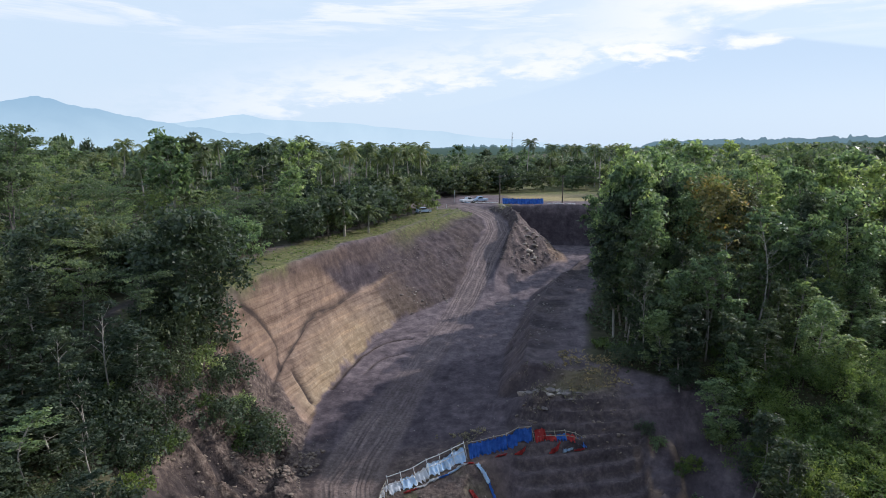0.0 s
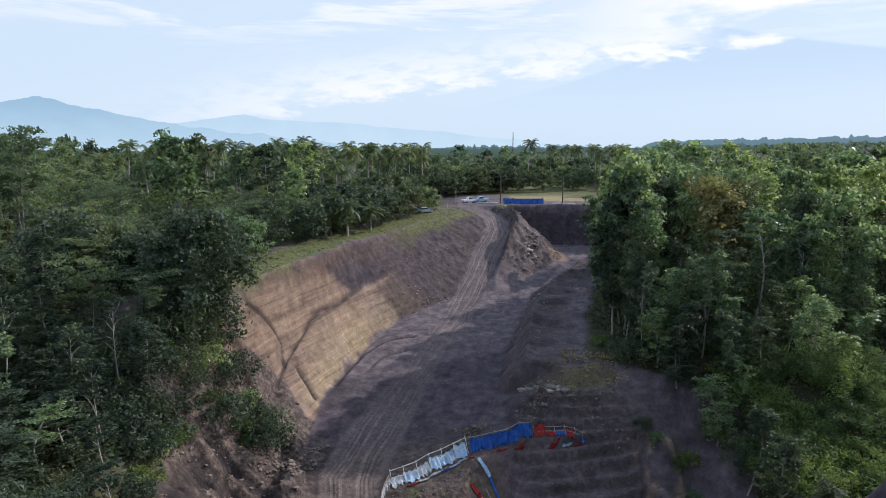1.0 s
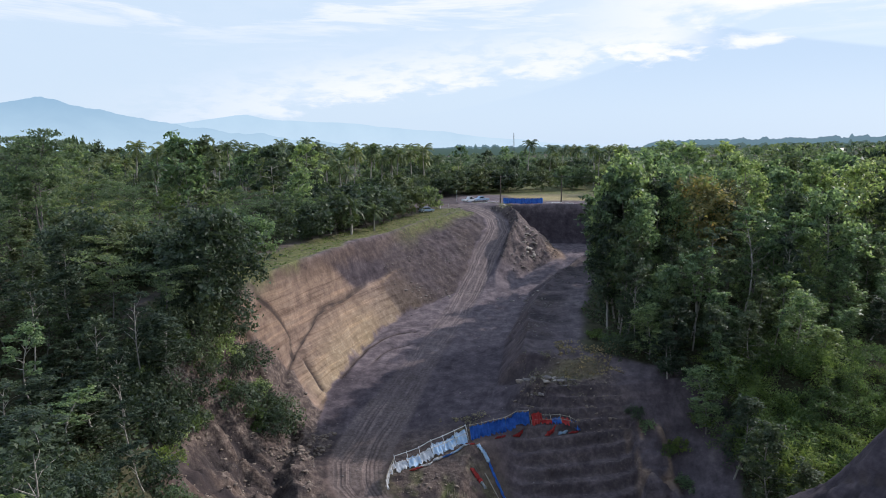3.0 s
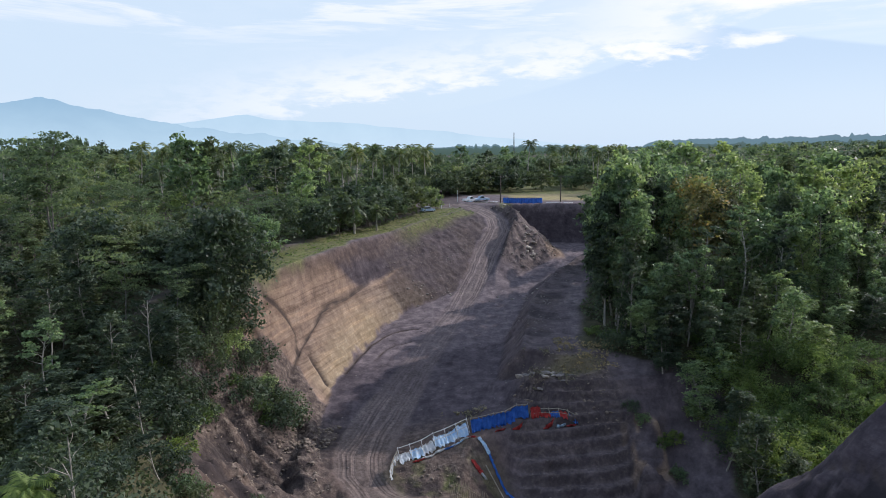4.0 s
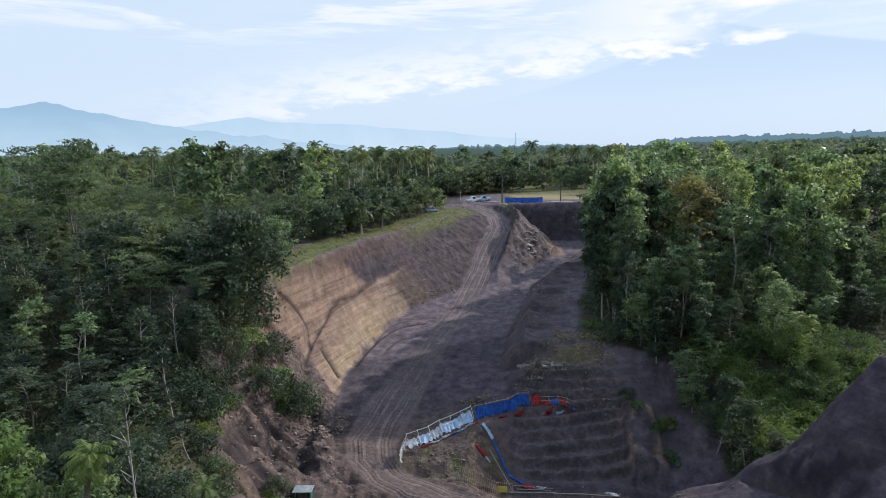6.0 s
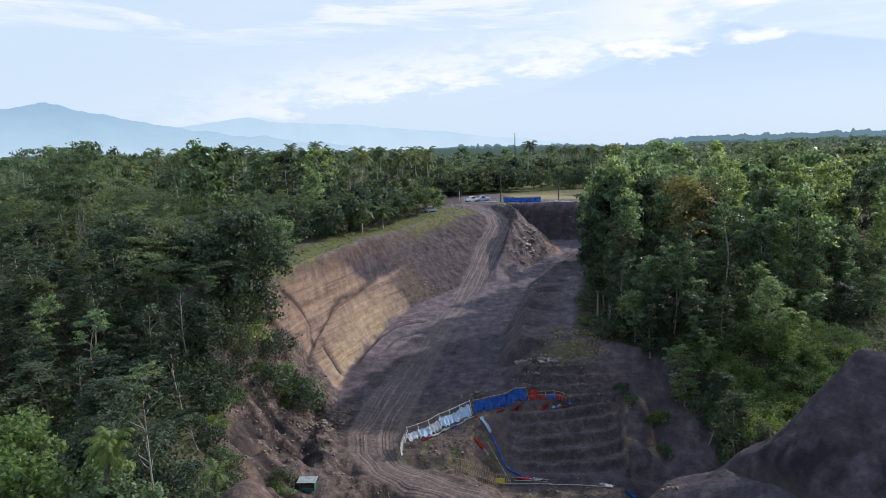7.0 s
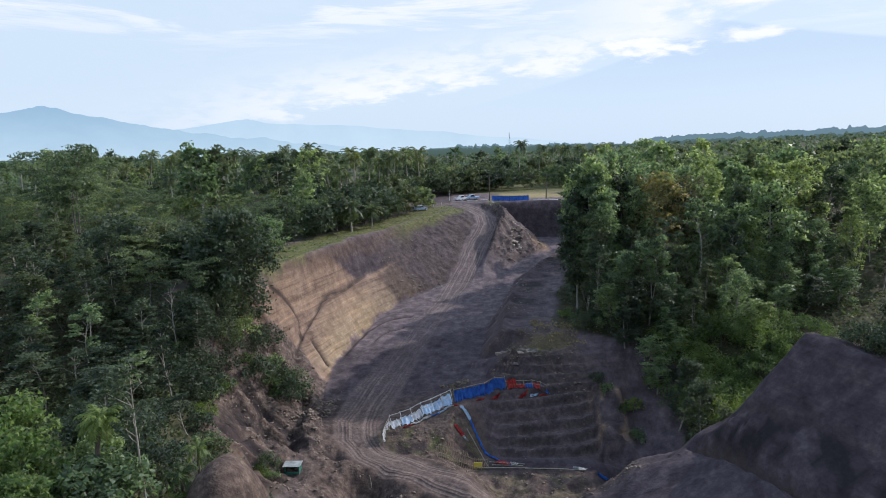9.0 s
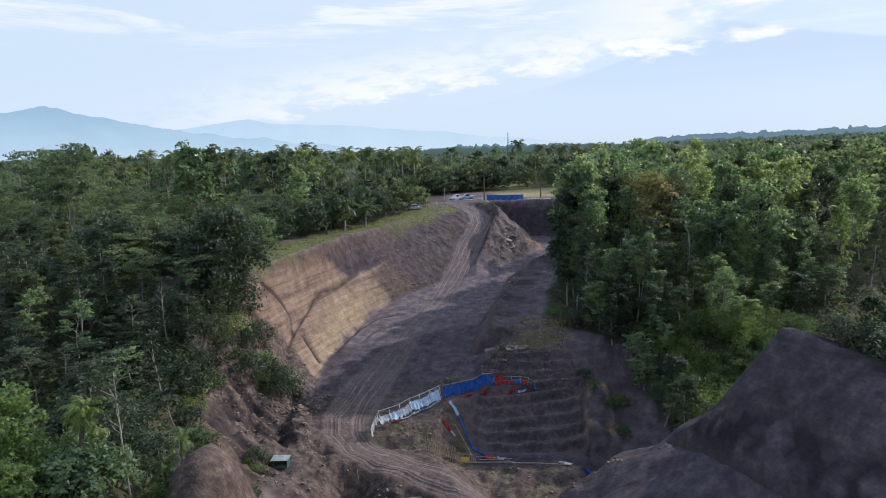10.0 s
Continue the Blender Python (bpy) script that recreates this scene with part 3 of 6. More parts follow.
    red_band = np.maximum(red_band, 1.1 * (1 - smooth(np.hypot(x + 13.6, (y - 27) / 1.2), 6.0, 8.5)))
    red_band = np.maximum(red_band, 0.95 * smooth(x, -20, -15) * (1 - smooth(x, 6, 10)) * (1 - smooth(y + wob, 79, 85)) * smooth(y, 50, 56))
    red_band = np.maximum(red_band, 0.8 * smooth(x, 4, 8) * (1 - smooth(x, 22, 26)) * (1 - smooth(y, 68, 72)) * smooth(y, 50, 56))
    dark = np.maximum(dark, 0.6 * (1 - smooth(np.hypot(x + 13.6, (y - 27) / 1.2), 6.0, 8.5)))
    right_wood = smooth(x + wob, rtop + 9 - 7.5 * (y < 60), rtop + 11 - 7.5 * (y < 60)) * (1 - smooth(y, 190, 200)) + smooth(x, 60, 75) * smooth(y, 190, 200)
    wood = np.clip((left_wood + right_wood) * (1 - scarp), 0, 1)
    wood = wood * (1 - smooth(y, 190, 196) * smooth(x, -25, -15) * (1 - smooth(x, 62, 72)))
    lane = road_offset(x, y)
    wide = 3.3 + 1.2 * np.exp(-((y - 84) / 14.0) ** 2)
    on_road = (1 - smooth(lane, wide - 0.9, wide)) * smooth(y, 50, 54) * (1 - smooth(y, 196, 200))
    tanm = np.maximum(tanm, smooth(x, 25.5, 26.5) * (1 - smooth(x, 31, 33)) * smooth(y, 77, 79) * (1 - smooth(y, 84, 86)) * 1.0 * smooth(vnoise(x / 0.9, y / 3.0, 55), -0.05, 0.2))
    hay = np.maximum(hay, 0.35 * smooth(x, 13.5, 15) * (1 - smooth(x, 22, 25)) * smooth(y + wob, 88, 90) * (1 - smooth(y + wob, 93, 96)))
    # damp beds in the dug steps with the risers' shade painted in
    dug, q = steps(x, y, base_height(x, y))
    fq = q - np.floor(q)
    damp_shade = np.clip(0.6 * dug * smooth(fq, 0.5, 0.86) * (0.75 + 0.9 * vnoise(x / 3.0, y / 3.0, 15)) + 0.95 * smooth(x, 27, 30) * (1 - smooth(y, 49, 52)) * smooth(x - np.interp(y, FOOT[1][::-1], FOOT[0][::-1]), 0.4, 1.0) * (1 - smooth(x - np.interp(y, LEDGE[1][::-1], LEDGE[0][::-1]), -0.6, 0.4)) * smooth(fbm(x, y, 2.4, 3, 88), 0.0, 0.1), 0, 1)
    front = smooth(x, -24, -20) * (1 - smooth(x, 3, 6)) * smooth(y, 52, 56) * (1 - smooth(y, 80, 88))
    damp_shade = np.maximum(damp_shade, 0.7 * front * (1 - 0.6 * on_road) * smooth(fbm(x * 0.6 + y * 0.5, y * 0.9 - x * 0.4, 3.6, 4, 44), 0.02, 0.22))
    # the berm's shadow beside the track bend, painted as a dark oval
    damp_shade = np.maximum(damp_shade, 0.75 * np.exp(-(((x + 8.6) / 1.5) ** 2 + ((y - 72.0) / 3.4) ** 2)))
    ochre = 0.75 * face * smooth(x + 0.4 * wob, drain_x - 0.5, toe) * smooth(y + 0.4 * wob, 90, 96)
    rubble_ = face * (1 - cut) * smooth(y, 60, 66) * (1 - smooth(x, -13, -11))
    rubble_ = np.maximum(rubble_, np.maximum(0.4 * scarp, 0.65 * front * smooth(lane, wide - 0.5, wide + 1.0)))
    rubble_ = np.maximum(rubble_, 0.75 * smooth(x, 10, 13) * (1 - smooth(x, 24, 27)) * smooth(y + 0.6 * wob, 86.5, 88) * (1 - smooth(y + wob, 93, 97)))
    rubble_ = np.maximum(rubble_, 0.3 * far * face * smooth(fbm(x, y, 5.0, 3, 71), -0.1, 0.25))
    rubble_ = np.maximum(rubble_, 0.6 * smooth(x, line_x(6, y), line_x(6, y) + 1) * (1 - smooth(x, line_x(8, y) - 1, line_x(8, y) + 1)) * smooth(y, 158, 164) * (1 - smooth(y, 190, 193)))
    rubble_ = np.maximum(rubble_, 0.55 * smooth(x, 0, 3) * (1 - smooth(x, 25, 28)) * smooth(y, 50, 54) * (1 - smooth(y, 68, 71)) * smooth(lane, wide - 0.5, wide + 1.0))
    rubble_ = np.maximum(rubble_, 0.4 * dug)
    rubble_ = np.maximum(rubble_, 0.35 * rbank * smooth(fbm(x, y, 6.0, 3, 73), -0.1, 0.2))
    scarp_red = 1.2 * scarp * (1 + 1.2 * vnoise(x / 2.0, y / 2.0, 39))
    red_band = np.maximum(red_band, scarp_red)
    # shade painted down the scarp's gullies, dark streaks on the right bank
    damp_shade = np.maximum(damp_shade, 0.75 * scarp * smooth(np.abs(fbm(x * 0.2, y + 0.25 * x, 3.0, 3, 147)), 0.1, 0.3))
    damp_shade = np.maximum(damp_shade, 0.55 * rbank * smooth(np.abs(fbm(x * 0.5 + 0.3 * y, y, 5.5, 4, 151)), 0.16, 0.4))
    rubble_ = np.maximum(rubble_, 0.6 * (1 - smooth(np.hypot(x + 14.5, (y - 27.5) / 1.2), 5.0, 7.0)))
    return dict(rbank=rbank, ochre=np.clip(ochre, 0, 1), rubble=np.clip(rubble_, 0, 1), scarp=scarp, damp_shade=damp_shade, hay=np.clip(hay, 0, 1), dark=np.clip(dark, 0, 1), face=np.clip(face + smooth(x, rtoe - 1, rtoe + 1) * (1 - smooth(x, rtop, rtop + 4)), 0, 1), tan=tanm, red=0.75 * red_band, grass=grass, wood=wood, lane=on_road * (0.85 + 0.15 * smooth(y, 80, 92)) * (1 - 0.45 * smooth(y, 90, 96) * (1 - smooth(y, 138, 148))), lane_d=lane / 5.0, furrow_shade=furrows(x, y)[1])


ROAD_X = (16, 10.5, 6, 1, -4.5, -9, -11.4, -11.9, -11.2, -9.8, -7.5, -4, -0.5, 3, 5.5, 8.2, 11.2, 14.9, 14.3, 11.5, 7.0, -2, -14)
ROAD_Y = (49, 54, 57.5, 61.2, 64.6, 68, 72, 76, 80.5, 86, 95, 110, 125, 138, 148, 157, 167, 176, 182, 187, 192, 197, 199)


def road_offset(x, y):
    """Distance from the middle of the haul road."""
    return path_offset(x, y, ROAD_X, ROAD_Y)


def height(x, y):
    x, y = np.asarray(x, float), np.asarray(y, float)
    wob = 1.0 * fbm(x, y, 9.0, 1, 1)
    z = base_height(x + wob * smooth(y, 60, 80) * (1 - smooth(y, 185, 192)), y + 0.6 * wob)
    # dug steps below the fence
    dug, q = steps(x, y, z)
    stepped = (np.floor(q) + smooth(q - np.floor(q), 0.7, 1.0)) * 1.4 - 4.2
    z = z * (1 - dug) + stepped * dug
    # rough soil, gullies down the faces, wheel ruts, spoil
    g = zones(x, y)
    steep = g["face"] * smooth(y, 92, 96) * (1 - smooth(x, line_x(5, y) - 1, line_x(5, y) + 1))
    z = z + 0.6 * (fbm(x, y, 5.0, 4, 5) * (1 - steep) + fbm(x, y, 6.5, 1, 5) * steep) * (1 - 0.75 * g["lane"]) * (1 - 0.5 * dug) * (0.45 + 0.55 * g["face"] + 0.9 * (1 - smooth(y, 66, 74)))
    z = z + 0.9 * np.abs(fbm(x, y, 2.4, 3, 52)) * (1 - smooth(y, 67, 72)) * smooth(y, 48, 54) * smooth(x, -16, -12) * (1 - smooth(x, 24, 28)) * (1 - g["lane"])
    z = z - 0.22 * g["face"] * np.abs(fbm(x * 0.35 + y * 0.9, y * 0.2, 3.2, 2, 11))
    # drain along the bench with its low bank, a washed-out rill, scrapes, the foot of the near bank
    z = z - furrows(x, y)[0]
    z = z + 0.22 * np.exp(-((x - np.interp(y, DRAIN[1], DRAIN[0]) - 1.15) / 0.45) ** 2) * smooth(y, 92, 96) * (1 - smooth(y, 118, 136))
    nose = 77.4 + 0.76 * np.clip(-15 - x, 0, 20)
    z = z - 2.2 * smooth(nose - y, 0.0, 2.2) * smooth(x, -34, -30) * (1 - smooth(x, -21.5, -18.5)) * smooth(y, 62, 70)
    z = z + 1.9 * np.exp(-(((x - 25.6) / 4.2) ** 2 + ((y - 55.5) / 4.0) ** 2))
    z = np.maximum(z, 19.3 - 4.0 * (((x + 15.9) / 3.3) ** 2 + ((y - 28.0) / 4.6) ** 2) ** 1.15 + 0.9 * fbm(x, y, 2.6, 4, 47))
    z = z - 4.2 * np.exp(-(((x + 9) / 3.0) ** 2 + ((y - 59.8) / 2.6) ** 2))
    butt = smooth(x, 26.3, 27.3) * (1 - smooth(x, 31, 32.6)) * smooth(y, 74.5, 76.5) * (1 - smooth(y, 83, 86))
    z = z + butt * (1.2 + 4.0 * np.abs(fbm(x, y, 2.2, 3, 91)))
    heaps = smooth(np.hypot(x + 18.7, y - 61.0), 2.5, 5.0) * smooth(x, -28, -25) * (1 - smooth(x, -15, -12.5)) * smooth(y, 56, 60) * (1 - smooth(y, 70, 75))
    z = z + 2.2 * heaps * (0.5 - np.abs(fbm(x, y, 4.5, 5, 61))) - 0.9 * heaps + 1.1 * heaps * fbm(x, y, 2.2, 3, 63)
    # loose lumps, gullies that run down the bare scarp, blade marks on the floor
    z = z + g["rubble"] * (0.55 * fbm(x, y, 1.5, 3, 141) + 0.5 * np.abs(fbm(x, y, 3.2, 3, 143)) - 0.15)
    z = z - g["rbank"] * (0.5 * np.abs(fbm(x * 0.5 + 0.3 * y, y, 7.5, 4, 151)) - 0.1)
    z = z + 0.4 * np.exp(-((x - line_x(10, y) - 0.3) / 0.9) ** 2) * smooth(y, 88, 92) * (1 - smooth(y, 150, 160)) * (1 + fbm(x, y, 2.4, 2, 153))
    z = z - g["scarp"] * (2.0 * np.abs(fbm(x * 0.2, y + 0.25 * x, 3.0, 3, 147)) - 0.3 - 0.7 * fbm(x, y, 1.3, 3, 148))
    z = z + 0.12 * (1 - g["lane"]) * (1 - steep) * fbm(x, y, 1.5, 1, 149) * smooth(y, 48, 52) * (1 - smooth(y, 192, 198))
    z = z - 0.15 * g["lane"]
    rub = smooth(y, 128, 140) * (1 - smooth(y, 176, 186)) * smooth(x, line_x(2, y) + 2, line_x(2, y) + 5) * (1 - smooth(x, line_x(5, y) - 2, line_x(5, y)))
    z = z - 0.3 * g["damp_shade"] * (1 - dug)
    z = z + 0.7 * rub * np.abs(fbm(x, y, 1.8, 3, 21))
    ridge = smooth(x, line_x(6, y), line_x(6, y) + 1.5) * (1 - smooth(x, line_x(8, y) - 1, line_x(8, y) + 1)) * smooth(y, 158, 164) * (1 - smooth(y, 190, 193))
    z = z + ridge * (1.5 * fbm(x, y, 2.6, 3, 31) + 0.9 * fbm(x, y, 6.0, 2, 32))
    # small ravines far off, and the plain that rises to the right
    dist = np.hypot(x, y)
    z = z + smooth(dist, 150, 400) * 5.0 * fbm(x, y, 160.0, 3, 41) * smooth(np.abs(x - 20) + np.maximum(y - 190, 0), 60, 200)
    z = z + 14 * smooth(x, 120, 900) * smooth(dist, 250, 1000) + 4 * smooth(y, 400, 1600)
    return z


def spaced(parts):
    out = [parts[0][0]]
    for a, b_, step in parts:
        n = max(1, int(round((b_ - a) / step)))
        out += list(np.linspace(a, b_, n + 1)[1:])
    return np.array(out)


gx = spaced(((-4600, -900, 370), (-900, -200, 50), (-200, -60, 5), (-60, -36, 1.5), (-36, -29, 0.5), (-29, -9, 0.24), (-9, 20, 0.36), (20, 44, 0.5), (44, 66, 1.5), (66, 200, 6), (200, 900, 50), (900, 4600, 370)))
gy = spaced(((-900, -80, 60), (-80, 20, 6), (20, 44, 1.2), (44, 73, 0.38), (73, 91, 0.26), (91, 138, 0.32), (138, 198, 0.45), (198, 250, 2.5), (250, 420, 10), (420, 1000, 40), (1000, 4700, 260)))


def sheared(u, y):
    """The sheet's columns follow the cut face, so that its crest, drain and toe run along them."""
    off = np.interp(y, (92, 97, 108, 118, 134, 148, 157, 167, 176, 182, 200, 235), (0, 0, 2, 5, 10.1, 16.7, 20.9, 24.9, 30.4, 31.9, 31.9, 0))
    return u + off * np.interp(u, (-200, -34, -8, 66), (0, 1, 1, 0))


U, GY = np.meshgrid(gx, gy)
GX = sheared(U, GY)
GZ = height(GX.ravel(), GY.ravel())
nxg, nyg = len(gx), len(gy)
idx = np.arange(nxg * nyg).reshape(nyg, nxg)
quads = np.stack([idx[:-1, :-1], idx[:-1, 1:], idx[1:, 1:], idx[1:, :-1]], -1).reshape(-1, 4)


def quad_mesh(name, verts, faces, material, smooth_shade=False):
    me = bpy.data.meshes.new(name)
    verts, faces = np.asarray(verts, np.float32), np.asarray(faces, np.int32)
    me.vertices.add(len(verts))
    me.vertices.foreach_set("co", verts.ravel())
    me.loops.add(faces.size)
    me.loops.foreach_set("vertex_index", faces.ravel())
    me.polygons.add(len(faces))
    me.polygons.foreach_set("loop_start", np.arange(0, faces.size, faces.shape[1], dtype=np.int32))
    if smooth_shade:
        me.polygons.foreach_set("use_smooth", np.ones(len(faces), bool))
    me.update(calc_edges=True)
    me.materials.append(material)
    return me


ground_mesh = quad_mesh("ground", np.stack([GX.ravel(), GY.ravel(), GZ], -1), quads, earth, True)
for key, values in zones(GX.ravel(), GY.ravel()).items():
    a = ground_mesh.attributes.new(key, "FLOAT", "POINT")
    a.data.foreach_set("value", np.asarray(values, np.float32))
ground = tagged(new("ground", ground_mesh), "bare grey and tan earth of a road cutting with wheel tracks and grass", "ground", kind="structure")


GRID = GZ.reshape(nyg, nxg)


def gz(x, y):
    """Height of the ground sheet itself."""
    u = x
    for _ in range(12):
        u += x - float(sheared(u, y))
    x = u
    i = min(max(int(np.searchsorted(gx, x)) - 1, 0), nxg - 2)
    j = min(max(int(np.searchsorted(gy, y)) - 1, 0), nyg - 2)
    u, v = (x - gx[i]) / (gx[i + 1] - gx[i]), (y - gy[j]) / (gy[j + 1] - gy[j])
    low, high = GRID[j, i] * (1 - u) + GRID[j, i + 1] * u, GRID[j + 1, i] * (1 - u) + GRID[j + 1, i + 1] * u
    return float(low * (1 - v) + high * v)

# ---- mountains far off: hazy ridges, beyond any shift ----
# unlit backdrop: the haze is put into a glowing colour graded by height
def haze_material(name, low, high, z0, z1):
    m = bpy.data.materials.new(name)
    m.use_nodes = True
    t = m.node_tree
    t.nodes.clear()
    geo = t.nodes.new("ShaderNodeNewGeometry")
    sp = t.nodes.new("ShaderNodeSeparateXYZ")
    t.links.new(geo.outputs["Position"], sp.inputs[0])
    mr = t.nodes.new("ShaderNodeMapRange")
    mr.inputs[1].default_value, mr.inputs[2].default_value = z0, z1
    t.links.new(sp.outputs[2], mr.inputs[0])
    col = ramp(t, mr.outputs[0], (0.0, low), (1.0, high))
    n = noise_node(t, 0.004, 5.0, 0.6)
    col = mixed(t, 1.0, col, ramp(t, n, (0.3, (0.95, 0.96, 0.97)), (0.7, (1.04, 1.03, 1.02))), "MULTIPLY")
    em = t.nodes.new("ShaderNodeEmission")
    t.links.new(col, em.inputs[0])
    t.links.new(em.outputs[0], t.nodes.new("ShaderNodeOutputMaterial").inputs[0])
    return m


def ridge_line(name, dist, profile, material, label, rough=0.1, seed=1, cols=260, grain=3.0, trees=False, deep=700):
    """A mountain range: a curved sheet with folded slopes; profile: degrees right of ahead, degrees above eye level."""
    azs = np.linspace(profile[0][0], profile[-1][0], cols)
    els = np.interp(azs, [p[0] for p in profile], [p[1] for p in profile])
    els = els + rough * fbm(azs, azs * 0 + 3.3, grain, 5, seed)
    if trees:
        grow = 0.2 + 1.5 * (vnoise(azs / 1.1, azs * 0, 12) + 0.5) ** 1.3
        els = els + 0.16 * vnoise(azs / 0.5, azs * 0, 3) + grow * (0.13 * vnoise(azs / 0.16, azs * 0, 5) + 0.1 * vnoise(azs / 0.07, azs * 0, 6) + 0.9 * np.maximum(vnoise(azs / 0.33, azs * 0, 8) - 0.26, 0))
    rows = 14
    v = []
    for r in range(rows):
        f = r / (rows - 1)
        d = dist - deep * (1 - f) + 0.22 * deep * fbm(azs, azs * 0 + f * 2.0, 2.0, 3, seed + 5) * (1 - f) * f * 4
        top = 43 + dist * np.tan(np.radians(els))
        z = -60 + (top + 60) * f ** 1.15
        v.append(np.stack([d * np.sin(np.radians(azs)), d * np.cos(np.radians(azs)), z], -1))
    v = np.concatenate(v)
    i = np.arange(rows * cols).reshape(rows, cols)
    q = np.stack([i[:-1, :-1], i[:-1, 1:], i[1:, 1:], i[1:, :-1]], -1).reshape(-1, 4)
    return tagged(new(name, quad_mesh(name, v, q, material, True)), label, "mountain", kind="structure")


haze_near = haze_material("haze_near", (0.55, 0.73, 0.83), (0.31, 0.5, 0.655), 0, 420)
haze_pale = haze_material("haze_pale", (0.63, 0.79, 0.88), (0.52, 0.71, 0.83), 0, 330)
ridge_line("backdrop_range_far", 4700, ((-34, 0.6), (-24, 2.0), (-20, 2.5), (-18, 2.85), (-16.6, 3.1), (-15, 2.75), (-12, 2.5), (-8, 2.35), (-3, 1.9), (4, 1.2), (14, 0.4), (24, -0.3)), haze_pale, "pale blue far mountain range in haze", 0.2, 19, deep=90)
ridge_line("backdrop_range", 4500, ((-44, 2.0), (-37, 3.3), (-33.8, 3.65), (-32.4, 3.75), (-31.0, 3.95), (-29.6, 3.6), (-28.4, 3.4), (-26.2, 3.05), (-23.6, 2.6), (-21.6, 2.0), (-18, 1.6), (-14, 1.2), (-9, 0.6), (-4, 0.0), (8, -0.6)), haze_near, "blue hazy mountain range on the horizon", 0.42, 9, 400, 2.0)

# the far woods glow in a painted haze colour too
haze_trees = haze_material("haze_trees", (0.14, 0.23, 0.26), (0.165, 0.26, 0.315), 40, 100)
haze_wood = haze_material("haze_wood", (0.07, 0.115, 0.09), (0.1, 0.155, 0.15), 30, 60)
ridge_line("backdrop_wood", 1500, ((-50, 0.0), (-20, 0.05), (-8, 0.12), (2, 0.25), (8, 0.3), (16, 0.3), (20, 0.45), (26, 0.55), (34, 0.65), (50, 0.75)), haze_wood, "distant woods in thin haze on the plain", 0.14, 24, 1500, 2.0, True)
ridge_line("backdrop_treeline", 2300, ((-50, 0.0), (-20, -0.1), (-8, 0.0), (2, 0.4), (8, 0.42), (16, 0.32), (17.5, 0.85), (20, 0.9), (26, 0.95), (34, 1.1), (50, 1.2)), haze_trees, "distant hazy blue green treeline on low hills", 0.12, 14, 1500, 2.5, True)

# ---- plants ----
def empty(name):
    return new(name)


def part(name, me, parent, label=""):
    ob = new(name, me)
    ob.parent = parent
    return tagged(ob, label) if label else ob


def tubes(name, paths, material, sides=6):
    """Tapered tubes in one mesh; each path: list of (point, radius)."""
    v, f = [], []
    for path in paths:
        base = len(v)
        for i, (p, r) in enumerate(path):
            p = Vector(p)
            a, c = Vector(path[max(i - 1, 0)][0]), Vector(path[min(i + 1, len(path) - 1)][0])
            d = (c - a).normalized() if (c - a).length > 1e-6 else Vector((0, 0, 1))
            u = d.orthogonal().normalized()
            w = d.cross(u)
            v += [p + r * (math.cos(2 * math.pi * k / sides) * u + math.sin(2 * math.pi * k / sides) * w) for k in range(sides)]
        for i in range(len(path) - 1):
            for k in range(sides):
                a0, b0 = base + i * sides + k, base + i * sides + (k + 1) % sides
                f.append((a0, b0, b0 + sides, a0 + sides))
    return quad_mesh(name, [tuple(p) for p in v], f, material, True)


def leaves(name, centres, normals, size, material, rng, slim=0.5, bend=0.12):
    """Pointed leaves at the centres."""
    n = len(centres)
    nrm = normals + 0.65 * rng.normal(size=(n, 3))
    nrm /= np.linalg.norm(nrm, axis=1, keepdims=True) + 1e-9
    u = np.cross(nrm, rng.normal(size=(n, 3)))
    u /= np.linalg.norm(u, axis=1, keepdims=True) + 1e-9
    w = np.cross(nrm, u)
    s = size * rng.uniform(0.6, 1.35, (n, 1))
    v = np.stack([centres + u * s * 1.1, centres - u * s * 0.6 + w * s * slim * 1.3 - nrm * s * bend, centres - u * s * 0.6 - w * s * slim * 1.3 - nrm * s * bend], 1).reshape(-1, 3)
    return quad_mesh(name, v, np.arange(3 * n).reshape(n, 3), material)


def clump(centre, radius, n, rng, flat=0.7):
    """Leaves in uneven tufts round a centre, some hanging below it."""
    k = max(4, min(10, n // 12))
    sub = rng.normal(size=(k, 3))
    sub[:, 2] = sub[:, 2] * 0.9 + 0.25
    sub *= rng.uniform(0.45, 1.05, (k, 1)) / np.linalg.norm(sub, axis=1, keepdims=True)
    d = rng.normal(size=(n, 3))
    d[:, 2] = np.where(d[:, 2] < 0, d[:, 2] * 1.25, d[:, 2] * 0.8)
    p = radius * (sub[rng.integers(0, k, n)] + 0.24 * d)
    p[:, 2] *= flat
    out = p / (np.linalg.norm(p, axis=1, keepdims=True) + 1e-6)
    return p + centre, out * 0.6 + np.array((0, 0, 0.55))


def bent(start, end, r0, r1, rng, n=5, sag=0.06):
    start, end = np.array(start, float), np.array(end, float)
    k = np.linalg.norm(end - start) * sag
    off = rng.normal(size=3) * k
    out = []
    for i in range(n):
        t = i / (n - 1)
        out.append((tuple(start + (end - start) * t + off * math.sin(math.pi * t)), r0 + (r1 - r0) * t))
    return out


